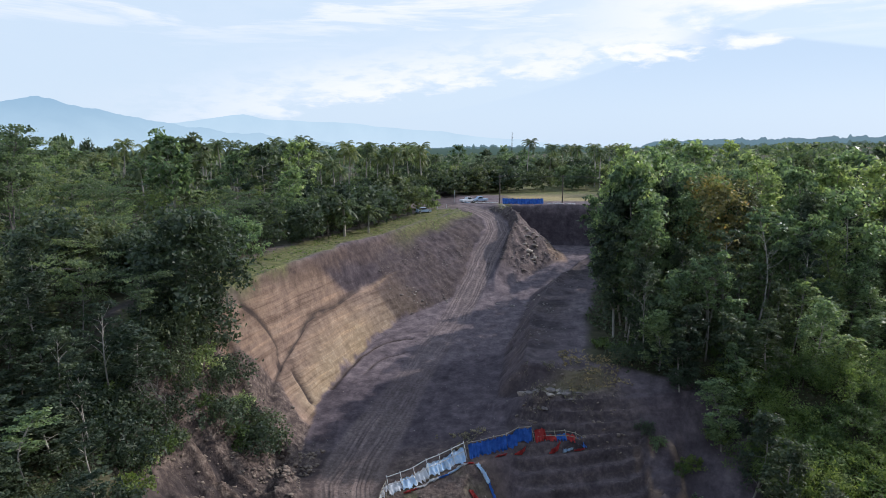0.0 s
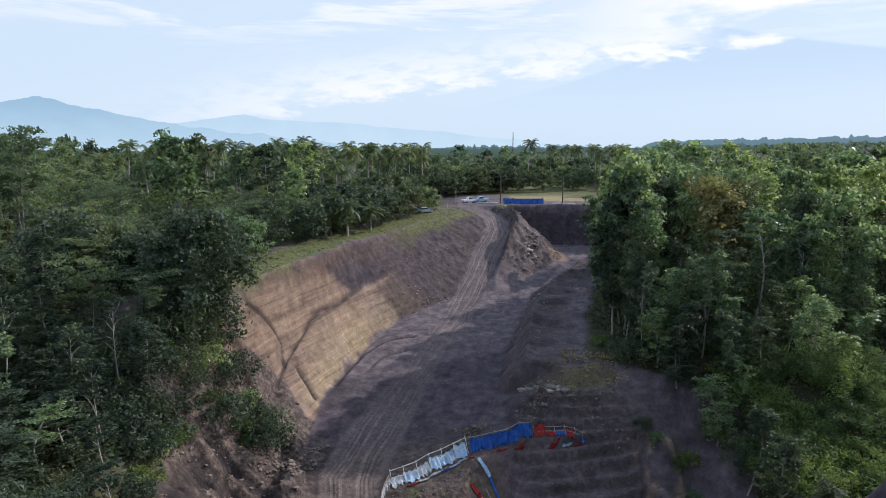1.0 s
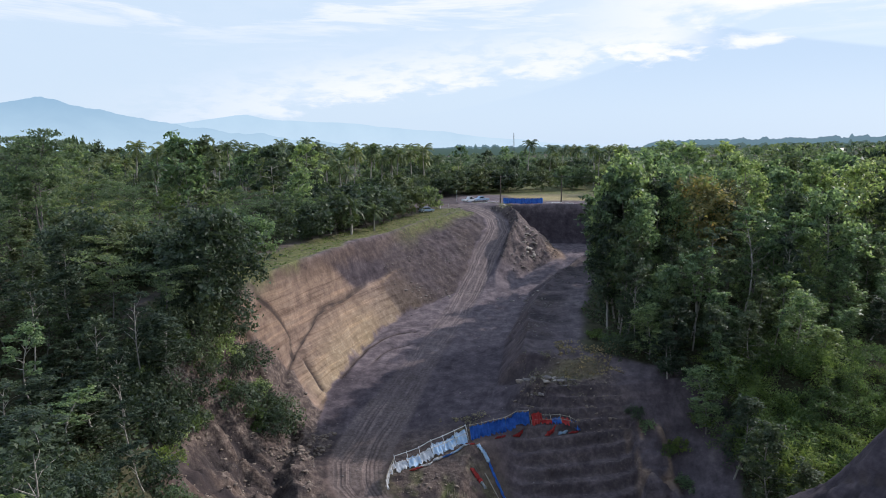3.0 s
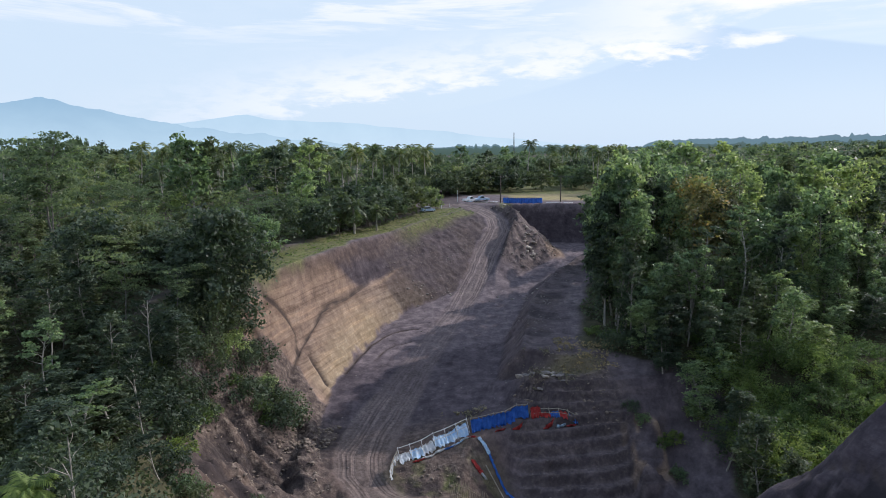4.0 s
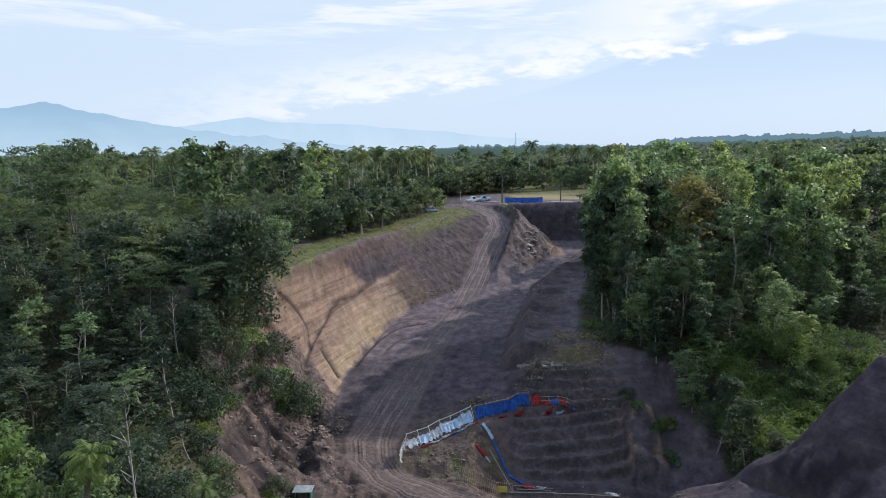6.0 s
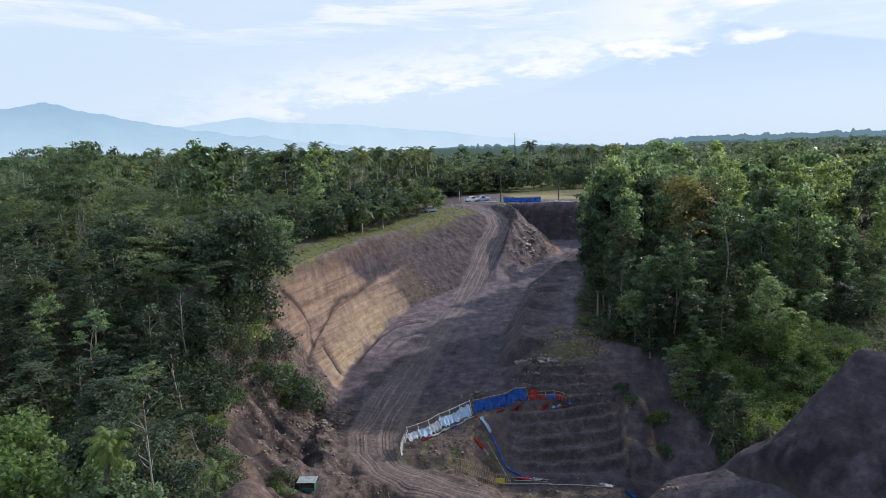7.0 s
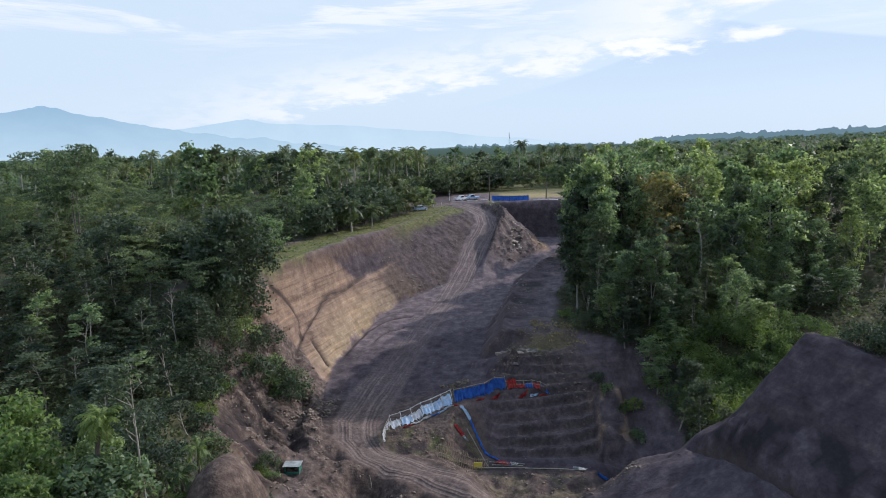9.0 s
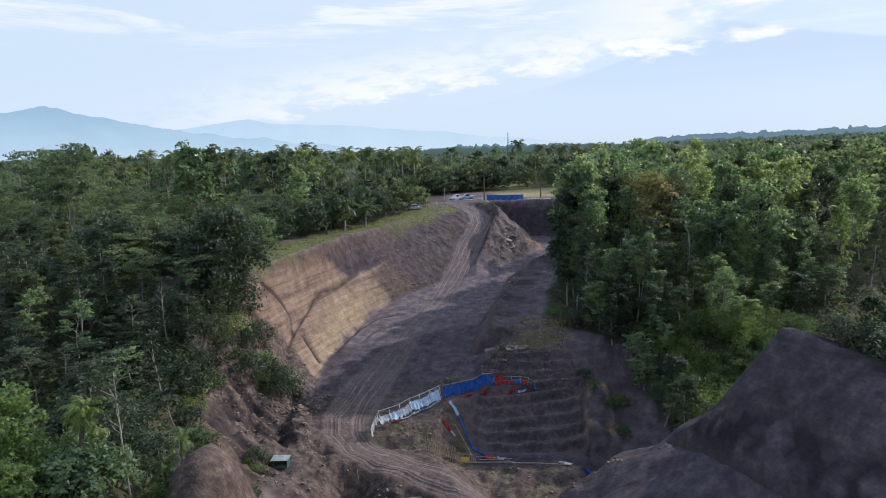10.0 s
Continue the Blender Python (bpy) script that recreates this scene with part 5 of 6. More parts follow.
# dark leaf colour here for the shade in the ravine
for x, y, top in ((39, 78, 11), (41, 70, 10), (40, 64, 9)):
    put_to("vine", x, y, top, 2)
for x, y, top in ((74, 64, 18), (66, 58, 14), (72, 76, 20), (80, 70, 20)):
    put_to("vine", x, y, top)
for x, y, top in ((-50, 74, 31), (-56, 66, 29), (-45, 72, 29.5), (-60, 74, 32), (-52, 80, 33), (-63, 64, 29), (-58, 58, 26), (-66, 70, 31)):
    put_to("vine", x, y, top, 2)
put("bare", -40, 112, 1.2, 1)
put("bare", -45, 108, 1.1, 1)
put("bare", -50, 114, 1.0, 0)
for x, y, s in ((29, 84.2, 0.6), (31.4, 82, 0.7), (27.6, 85.4, 0.5), (32.6, 79, 0.7), (33.5, 83, 0.8)):
    put("bush", x, y, s)
for x, y, s in ((-23.4, 23.0, 0.6), (-25.6, 22.6, 0.6), (-22.0, 24.0, 0.6)):
    put("bush", x, y, s)
for x, y, s in ((-21.6, 59.4, 0.6), (-20.9, 57.8, 0.5), (-22.2, 58.0, 0.6)):
    put("bush", x, y, s)
put("brighttree", -29.5, 24, 0.8)
put("brighttree", -27.0, 19.5, 0.6)
put("brighttree", -33, 29, 0.9)
put("bare", -20.5, 33, 0.9, 1)
put("sugarpalm", -24.1, 26, 1.0)
put_to("slim", -21.8, 27, 28.5, 0)
put_to("slim", -27.5, 33, 25, 1)
for x, y, s in ((-24.0, 24.0, 1.5), (-24.4, 24.6, 1.25), (-23.2, 25.4, 1.2), (-25.2, 25.2, 1.2), (-20.6, 27.2, 0.9), (-19.6, 25.4, 0.8), (-19.0, 27.0, 0.7)):
    put("bush", x, y, s, 1 if x > -21 else 0)
put("banana", -19.8, 29, 1.0)
put("banana", -18.5, 30.5, 0.8)
bush_ok = lambda x, y: not (-30.5 < x and y < 75.5) and line_x(2, y) - 8 < x < -19.5 and 58 < y < 76.0 + 0.76 * (-15 - x) - 1.0 and not (x > -25.5 and 65 < y < 74) and not (x > -22.5 and y > 64) and math.hypot(x + 18.7, y - 60.5) > 4.2
for x, y in scatter(rng, 125, (-38, -19.5, 60, 92), 1.5, bush_ok, []):
    put("bush", x, y, rng.uniform(0.55, 1.15), 2 if rng.random() < 0.6 else None)
# darker leaf colour beyond y 31, for the shade on this slope
for x, y in scatter(rng, 85, (-46, -13, 14, 60), 1.9, lambda x, y: x < line_x(4, y) + 0.5 and math.hypot(x + 13.6, (y - 27) / 1.2) > 6.0 and math.hypot(x + 18.7, y - 58.5) > 5.5 and not (x > -29.5 and y > 51), []):
    put("bush", x, y, rng.uniform(0.5, 1.0), 2 if y > 31 else None)
for x, y, s in ((-28.6, 55, 0.9), (-27, 53.5, 0.8), (-29.5, 58, 1.0), (-25.6, 52.5, 0.7), (-30.6, 63, 0.8)):
    put("bush", x, y, s)
for x, y in scatter(rng, 16, (-44, -22, 10, 40), 4.0, lambda x, y: x < line_x(2, y) - 3, taken):
    stand("mango", x, y, rng.uniform(0.35, 0.6))
for x, y in scatter(rng, 16, (42, 66, 77, 91), 3.6, lambda x, y: y > 77 + 0.2 * (x - 42), []):
    put("bamboo", x, y, rng.uniform(0.75, 1.05))
for x, y in scatter(rng, 20, (44, 70, 60, 78), 3.4, lambda x, y: True, []):
    put("bamboo", x, y, rng.uniform(0.7, 1.1))
for x, y in scatter(rng, 38, (25, 62, 78, 108), 2.0, lambda x, y: x > line_x(10, y) + 1 and y > 84 - 0.1 * (x - 25), []):
    put("bush", x, y, rng.uniform(0.5, 1.1))
for x, y in scatter(rng, 50, (40, 80, 20, 62), 2.2, lambda x, y: x > line_x(10, y) + 1.5 + 4 * (y > 46), []):
    put("bush", x, y, rng.uniform(0.6, 1.2))
for x, y, s in ((70, 55, 0.95), (74, 47, 0.9), (80, 60, 1.0), (72, 38, 0.85)):
    put("forest", x, y, s)
put_to("vine", 58.5, 55, 45.0, 2)
put_to("vine", 64, 58, 42.0, 2)
for x, y, s in ((49.5, 34, 1.2), (51, 30, 1.3), (48.5, 38.5, 1.1), (47.5, 42, 0.9), (52, 36, 1.3), (50, 41, 1.1), (53, 26, 1.3)):
    put("bush", x, y, s, 2)
put("lowpalm", 41.5, 87.5, 0.6)
put("lowpalm", 39, 86, 0.5)


# ---- undergrowth and far woods, too many to count ----
def cover_leaves(name, n, box, ok, high, size, material, label, seed):
    r = np.random.default_rng(seed)
    x, y = r.uniform(box[0], box[1], n), r.uniform(box[2], box[3], n)
    keep = ok(x, y) & (vnoise(x / 3.0, y / 3.0, seed) > -0.22)
    x, y = x[keep], y[keep]
    bulge = np.clip(0.5 + vnoise(x / 2.2, y / 2.2, seed + 1) * 1.6, 0.05, 1.2)
    z = height(x, y) + high * bulge * r.uniform(0.25, 1.0, len(x))
    nrm = np.stack([r.normal(size=len(x)) * 0.6, r.normal(size=len(x)) * 0.6, np.ones(len(x))], -1)
    ob = new(name, leaves(name, np.stack([x, y, z], -1), nrm, size, material, r))
    return tagged(ob, label, "undergrowth", kind="stuff")


wooded = lambda x, y: zones(x, y)["wood"] > 0.5
cover_leaves("undergrowth", 36000, (-75, -16, 14, 110), wooded, 1.6, 0.3, leaf_dark, "tangled green undergrowth below the trees", 81)
# dark leaf colour stands in for the shade below the right trees
cover_leaves("undergrowth", 30000, (26, 90, 18, 135), wooded, 1.8, 0.32, leaf_dark, "tangled green undergrowth below the trees", 82)
cover_leaves("undergrowth", 9000, (-150, -40, 100, 190), wooded, 1.8, 0.6, leaf_feather, "pale green scrub between the trees", 83)
cover_leaves("grass_tufts", 5000, (-8, 24, 60, 78), lambda x, y: zones(x, y)["grass"] > 0.25, 0.4, 0.12, leaf_dry, "dry brown grass tufts on the fill", 85)
cover_leaves("dry_brush", 1100, (-1, 9, 81.5, 86.5), lambda x, y: fbm(x, y, 2.4, 3, 5) > 0.12, 0.9, 0.2, leaf_dry, "dry straw coloured brush behind the fence", 86)
cover_leaves("dry_brush", 1300, (18, 28, 89, 101), lambda x, y: fbm(x, y, 2.4, 3, 6) > -0.02, 1.3, 0.2, leaf_dry, "dry straw coloured brush on the brow of the bank", 87)
cover_leaves("grass_tufts", 16000, (-60, 12, 80, 190), lambda x, y: zones(x, y)["grass"] > 0.45, 0.55, 0.2, leaf_bright, "rough green grass along the crest", 84)


def far_woods(name, n, ok, near, far, side, per, size, material, label, seed):
    r = np.random.default_rng(seed)
    y = near + (far - near) * r.random(n) ** 1.4
    x = y * r.uniform(-side, side, n)
    keep = ok(x, y)
    x, y = x[keep], y[keep]
    z = height(x, y)
    h, w = r.uniform(4, 10, len(x)), r.uniform(2.4, 4.4, len(x))
    grow = 1 + y / 900.0
    cs, ns = [], []
    for k in range(per):
        d = r.normal(size=(len(x), 3))
        d[:, 2] = np.abs(d[:, 2]) * 0.9 - 0.25
        d /= np.linalg.norm(d, axis=1, keepdims=True)
        rad = r.uniform(0.7, 1.05, len(x))
        cs.append(np.stack([x + d[:, 0] * w * rad, y + d[:, 1] * w * rad, z + h * 0.62 + d[:, 2] * h * 0.42 * rad], -1))
        ns.append(d + np.array((0, 0, 0.4)))
    c = np.concatenate(cs)
    ob = new(name, leaves(name, c, np.concatenate(ns), size, material, r))
    return tagged(ob, label, "woods", kind="stuff")


beyond = lambda x, y: (np.abs(x - 30) > 75) | (y > 340)
far_woods("far_woods", 1500, beyond, 235, 760, 0.85, 44, 1.1, leaf_far, "distant mixed woods on the plain", 91)
far_woods("far_woods", 1100, lambda x, y: x > -1e9, 650, 1150, 0.85, 24, 1.6, leaf_far, "distant dark woods near the horizon", 92)


r_ = np.random.default_rng(97)
tx, ty = r_.uniform(12.5, 25, 2600), r_.uniform(87, 97, 2600)
keep_ = (vnoise(tx / 2.0, ty / 2.0, 98) > 0.02)
tx, ty = tx[keep_], ty[keep_]
dry = leaves("dry_grass", np.stack([tx, ty, height(tx, ty) + r_.uniform(0.0, 0.5, len(tx))], -1), np.tile((0.3, -0.6, 0.4), (len(tx), 1)), 0.22, leaf_dry, r_, 0.2)
tagged(new("dry_grass", dry), "dry straw coloured grass on top of the bank", "grass", kind="stuff")

# ---- rocks ----
stone = plain("stone", (0.09, 0.08, 0.078), (0.24, 0.21, 0.19), 1.6, 0.95, bumpy=0.6)
pale_stone = plain("pale_stone", (0.24, 0.205, 0.175), (0.42, 0.365, 0.305), 1.6, 0.95, bumpy=0.6)
brown_stone = plain("brown_stone", (0.1, 0.078, 0.062), (0.25, 0.2, 0.16), 1.6, 0.95, bumpy=0.6)


def rock_shape(r):
    bm = bmesh.new()
    bmesh.ops.create_icosphere(bm, subdivisions=1, radius=1)
    for v in bm.verts:
        v.co = v.co * r.uniform(0.5, 1.2)
        v.co.x += 0.3 * round(v.co.z * 1.5)
        v.co.z *= 0.6
    return bm


def rubble(name, n, box, ok, lo, hi, material, label, seed):
    r = np.random.default_rng(seed)
    shapes = []
    for _ in range(6):
        bm = rock_shape(r)
        bm.verts.index_update()
        shapes.append((np.array([v.co[:] for v in bm.verts]), np.array([[v.index for v in f.verts] for f in bm.faces])))
        bm.free()
    x, y = r.uniform(box[0], box[1], n), r.uniform(box[2], box[3], n)
    keep = ok(x, y) & (vnoise(x / 4.0, y / 4.0, seed) > -0.08)
    x, y = x[keep], y[keep]
    z = height(x, y)
    vs, fs, base = [], [], 0
    for i in range(len(x)):
        sv, sf = shapes[i % 6]
        s = lo + (hi - lo) * r.random() ** 3
        a = r.uniform(0, 6.28)
        rot = np.array([[math.cos(a), -math.sin(a), 0], [math.sin(a), math.cos(a), 0], [0, 0, 1]])
        vs.append((sv * s) @ rot.T + (x[i], y[i], z[i] + 0.15 * s))
        fs.append(sf + base)
        base += len(sv)
    return tagged(new(name, quad_mesh(name, np.concatenate(vs), np.concatenate(fs), material)), label, "rubble", kind="stuff")


slope_zone = lambda x, y: (x > line_x(2, y) + 3) & (x < line_x(5, y) - 0.5) & (road_offset(x, y) > 4.2)
rubble("rubble", 1800, (-14, 16, 136, 184), slope_zone, 0.06, 0.3, stone, "broken grey rock on the cut slope", 101)
rubble("rubble", 1500, (10, 34, 158, 192), lambda x, y: (x > line_x(6, y) + 0.8) & (x < line_x(8, y)), 0.08, 0.45, stone, "loose broken rock on the ridge", 102)
rubble("rubble", 700, (14, 33, 168, 192), lambda x, y: np.abs(x - line_x(7, y) - 1.5 - 0.5 * (192 - y) * 0.3) < 1.9, 0.15, 0.9, pale_stone, "pale broken stones along the ridge crest", 103)
rubble("rubble", 550, (-22, 22, 92, 150), lambda x, y: (x > line_x(5, y) - 1) & (x < line_x(9, y) + 1) & (road_offset(x, y) > 3), 0.05, 0.2, stone, "scattered stones on the cutting floor", 104)
rubble("rubble", 600, (-24, 30, 50, 92), lambda x, y: x > line_x(3, y), 0.04, 0.2, stone, "scattered stones round the fill", 105)


rubble("rubble", 1900, (-28, -13, 74, 95), lambda x, y: zones(x, y)["rubble"] > 0.4, 0.07, 0.45, brown_stone, "broken brown rock on the spur below the cut", 106)
rubble("rubble", 2200, (-31, 26, 50, 75), lambda x, y: zones(x, y)["rubble"] > 0.3, 0.05, 0.36, brown_stone, "loose brown clods round the track", 107)
rubble("rubble", 900, (8, 26, 84, 100), lambda x, y: zones(x, y)["rubble"] > 0.25, 0.06, 0.4, brown_stone, "loose brown clods on the brow of the dug steps", 108)
rubble("rubble", 1300, (8, 30, 96, 160), lambda x, y: zones(x, y)["rbank"] > 0.4, 0.05, 0.32, stone, "loose grey clods on the bank of the cutting", 109)


def boulder(x, y, s, i):
    r = np.random.default_rng(300 + i)
    bm = rock_shape(r)
    bmesh.ops.bevel(bm, geom=bm.edges[:], offset=0.08, segments=1, affect="EDGES")
    me = bpy.data.meshes.new("boulder")
    bm.to_mesh(me)
    bm.free()
    me.materials.append(stone if i % 3 else pale_stone)
    ob = new("boulder", me)
    ob.matrix_basis = pose(x, y, gz(x, y) + 0.2 * s, 0, 0, 50 * i) @ Matrix.Diagonal((s, s * 0.8, s * 0.75, 1))
    return tagged(ob, "angular grey boulder lying at the foot of the slope", "boulder", "boulders")


rr = np.random.default_rng(8)
for i in range(46):
    t = rr.random()
    boulder(-9 + 12 * t + rr.normal() * 0.8, 139 + 8.5 * t + rr.normal() * 0.9, 0.18 + 0.4 * rr.random() ** 2, i)
for i in range(14):
    boulder(18 + rr.normal() * 2.2, 143 + rr.normal() * 1.2, 0.15 + 0.35 * rr.random(), 60 + i)
for i in range(12):
    boulder(14.5 + rr.normal() * 1.6, 88.6 + rr.normal() * 0.8, 0.3 + 0.6 * rr.random(), 80 + i)
for i in range(34):
    t = rr.random()
    boulder(12.4 + 7.2 * t + rr.normal() * 0.5, 92.6 - 3.6 * t + rr.normal() * 0.9, 0.4 + 1.0 * rr.random() ** 2, i)

# ---- fence of poles and tarpaulins round the fill ----
def cloth_material(name, a, b2):
    m, nt_, bs = mat(name, 0.55)
    n = noise_node(nt_, 1.4, 5.0, 0.6)
    nt_.links.new(ramp(nt_, n, (0.3, a), (0.7, b2)), bs.inputs["Base Color"])
    bump(nt_, bs, noise_node(nt_, 5.0, 4.0), 0.5, 0.05)
    glow = nt_.nodes.new("ShaderNodeBsdfTranslucent")
    nt_.links.new(ramp(nt_, n, (0.3, a), (0.7, b2)), glow.inputs[0])
    both = nt_.nodes.new("ShaderNodeMixShader")
    both.inputs[0].default_value = 0.5
    nt_.links.new(bs.outputs[0], both.inputs[1])
    nt_.links.new(glow.outputs[0], both.inputs[2])
    nt_.links.new(both.outputs[0], nt_.nodes["Material Output"].inputs[0])
    return m


tarp_blue = cloth_material("tarp_blue", (0.025, 0.11, 0.44), (0.07, 0.24, 0.7))
tarp_sky = cloth_material("tarp_sky", (0.34, 0.6, 0.86), (0.84, 0.9, 0.95))
tarp_white = cloth_material("tarp_white", (0.66, 0.7, 0.74), (0.88, 0.88, 0.88))
tarp_red = cloth_material("tarp_red", (0.4, 0.03, 0.03), (0.62, 0.08, 0.07))
bamboo_wood = plain("bamboo_wood", (0.2, 0.175, 0.135), (0.42, 0.38, 0.3), 3.0, 0.75)
dark_metal = plain("dark_metal", (0.05, 0.05, 0.05), (0.12, 0.12, 0.12), 4.0, 0.5, 0.6)


pale_pole = plain("pale_pole", (0.5, 0.5, 0.47), (0.72, 0.72, 0.7), 3.0, 0.7)


def cloth(name, a, b2, low, high, material, parent, seed, cols=14, rows=5, fold=0.12, lean=0.0):
    """A hanging sheet between two points on the ground, with folds and a ragged hem."""
    r = np.random.default_rng(seed)
    a, b2 = np.array(a, float), np.array(b2, float)
    d = b2 - a
    nrm = np.array((-d[1], d[0])) / np.hypot(*d)
    v = []
    ph, fr = r.uniform(0, 6.28, 4), r.uniform(4, 27, 4)
    for k in range(rows):
        for i in range(cols):
            t, f = i / (cols - 1), k / (rows - 1)
            p = a + d * t
            lo_, hi_ = low + 0.3 * r.random(), high - 0.2 * math.sin(math.pi * ((t * 2 + 0.37 * seed) % 1)) - 0.12 * r.random()
            off = fold * sum(math.sin(t * fr[w] + ph[w] + f * (w - 1.5)) for w in range(4)) * (1.2 - f) + 0.06 * r.normal()
            q = p + nrm * (off + lean * f)
            v.append((q[0], q[1], gz(p[0], p[1]) + lo_ + (hi_ - lo_) * f))
    v = np.array(v)
    i = np.arange(rows * cols).reshape(rows, cols)
    q = np.stack([i[:-1, :-1], i[:-1, 1:], i[1:, 1:], i[1:, :-1]], -1).reshape(-1, 4)
    back = v + np.array((nrm[0] * 0.012, nrm[1] * 0.012, 0))
    rim = np.concatenate([i[0], i[:, -1], i[-1][::-1], i[:, 0][::-1]])
    edge = np.array([(rim[k], rim[k + 1], rim[k + 1] + len(v), rim[k] + len(v)) for k in range(len(rim) - 1) if rim[k] != rim[k + 1]])
    return part(name, quad_mesh(name, np.concatenate([v, back]), np.concatenate([q, q[:, ::-1] + len(v), edge]), material, True), parent)


def fence(points, tall, label, sheets, group, behind=0.0, lean=0.0, poles=None):
    poles = poles or bamboo_wood
    root = tagged(empty("tarpaulin_fence"), label, "fence", group)
    for (x, y) in points:
        z = gz(x, y)
        y = y + behind
        part("post", tubes("post", [[((x, y, z - 0.4), 0.05), ((x + 0.02 - 0.23 * lean, y + 0.45 * lean, z + tall * 0.5), 0.045), ((x + 0.03 - 0.46 * lean, y + 0.02 + 0.9 * lean, z + tall + 0.2), 0.04)]], poles, 6), root)
    for h in (0.55, 1.0):
        path = [((x - 0.46 * lean * h, y - 0.06 + behind + 0.9 * lean * h, gz(x, y) + tall * h), 0.045) for x, y in points]
        part("rail", tubes("rail", [path], poles, 6), root)
    for i, (mat_, lo_, hi_) in enumerate(sheets):
        if mat_:
            cloth("sheet", (points[i][0], points[i][1] - 0.1), (points[i + 1][0], points[i + 1][1] - 0.1), tall * lo_, tall * hi_, mat_, root, 7 + i, lean=lean)
    return root


def along(a, b2, n):
    return [(a[0] + (b2[0] - a[0]) * i / n, a[1] + (b2[1] - a[1]) * i / n) for i in range(n + 1)]


fence([(-7.6, 71.6), (-7.3, 73.2), (-6.9, 74.6)], 2.0, "white tarpaulin screen on thin poles beside the track", [(tarp_white, 0.1, 1.0), (tarp_white, 0.35, 1.0)], "site fences")
fence(along((-6.4, 75.0), (3.2, 80.0), 6), 1.75, "bamboo fence hung with faded light blue and white sheets", [(tarp_white, 0.0, 0.5), (tarp_sky, 0.0, 0.62), (tarp_white, 0.0, 0.6), (tarp_sky, 0.0, 0.75), (tarp_sky, 0.0, 0.7), (tarp_sky, 0.0, 0.9)], "site fences", lean=1.3, poles=pale_pole)
fence(along((3.4, 80.2), (12.0, 83.2), 5), 1.9, "pole fence with a taut dark blue tarpaulin", [(tarp_blue, 0.02, 1.08)] * 5, "site fences", 0.25, 0.5)
fence(along((12.3, 83.2), (19.6, 84.0), 5), 1.15, "broken fence with red and blue tarpaulin scraps", [(tarp_red, 0.0, 1.5), (tarp_red, 0.0, 0.7), (tarp_blue, 0.0, 0.75), (tarp_red, 0.0, 0.9), (tarp_blue, 0.0, 1.0)], "site fences", 0.0, 0.7)


def strip(points, wide, material, label, seed):
    """A tarpaulin strip that lies crumpled on the slope along a line."""
    r = np.random.default_rng(seed)
    n, rows = 40, 5
    px = np.interp(np.linspace(0, 1, n), np.linspace(0, 1, len(points)), [p[0] for p in points])
    py = np.interp(np.linspace(0, 1, n), np.linspace(0, 1, len(points)), [p[1] for p in points])
    v = []
    for k in range(rows):
        for i in range(n):
            x, y = px[i] + wide * (k / (rows - 1) - 0.5) * 0.75 + r.normal() * 0.04, py[i] + wide * (k / (rows - 1) - 0.5) * 0.65
            v.append((x, y, gz(x, y) + 0.06 + 0.26 * r.random() + 0.03 * wide * math.sin(math.pi * k / (rows - 1))))
    i = np.arange(rows * n).reshape(rows, n)
    q = np.stack([i[:-1, :-1], i[:-1, 1:], i[1:, 1:], i[1:, :-1]], -1).reshape(-1, 4)
    ob = tagged(new("tarpaulin", quad_mesh("tarpaulin", v, q, material, True)), label, "tarpaulin", "loose tarpaulins")
    sol = ob.modifiers.new("thickness", "SOLIDIFY")
    sol.thickness = 0.02
    return ob


strip([(4.3, 79.4), (5.2, 78.5), (5.8, 77.6)], 0.5, tarp_sky, "pale blue sheet trailing over the edge of the fill", 9)
strip([(5.8, 77.6), (6.4, 76.6), (8.2, 74.4), (10.2, 72.4), (11.6, 71.4)], 0.36, tarp_blue, "blue tarpaulin strip trailing down the fill slope", 1)
strip([(3.4, 75.8), (4.0, 75.4), (4.6, 75.0)], 0.7, tarp_red, "crumpled red tarpaulin on the grassy fill", 2)
strip([(4.6, 75.0), (5.2, 74.6)], 0.4, tarp_white, "crumpled white sheet on the grassy fill", 3)
strip([(9.6, 72.4), (10.6, 72.0), (11.6, 71.6)], 1.0, tarp_red, "crumpled red sheet at the foot of the fill", 4)
strip([(11.4, 72.0), (12.6, 71.5)], 0.8, tarp_white, "crumpled white sheet at the foot of the fill", 5)
strip([(21.0, 70.4), (22.6, 70.0)], 0.9, tarp_white, "white sheet lying on the edge of the pit", 6)
strip([(24.6, 70.0), (25.8, 69.6)], 0.8, tarp_blue, "blue sheet lying on the edge of the pit", 7)


def lying_pole(a, b2, label, radius=0.09):
    za, zb = gz(*a) + radius + 0.12, gz(*b2) + radius + 0.12
    mid_ = ((a[0] + b2[0]) / 2, (a[1] + b2[1]) / 2)
    zm = max((za + zb) / 2, gz(*mid_) + radius)
    ob = new("timber_pole", tubes("timber_pole", [[((*a, za), radius), ((*mid_, zm), radius), ((*b2, zb), radius * 0.9)]], bamboo_wood, 8))
    return tagged(ob, label, "pole", "timber poles")


lying_pole((6.5, 70.6), (14.0, 70.3), "long pale timber pole along the pit edge")
lying_pole((13.6, 70.2), (22.6, 69.8), "long pale timber pole along the pit edge")
lying_pole((8.8, 71.4), (13.4, 71.0), "pale timber pole beside the sheets", 0.06)
lying_pole((-4.6, 57.2), (0.6, 56.6), "pale timber pole lying by the track", 0.08)
lying_pole((5.2, 76.2), (8.2, 70.8), "pale bamboo handrail pole down the fill", 0.05)

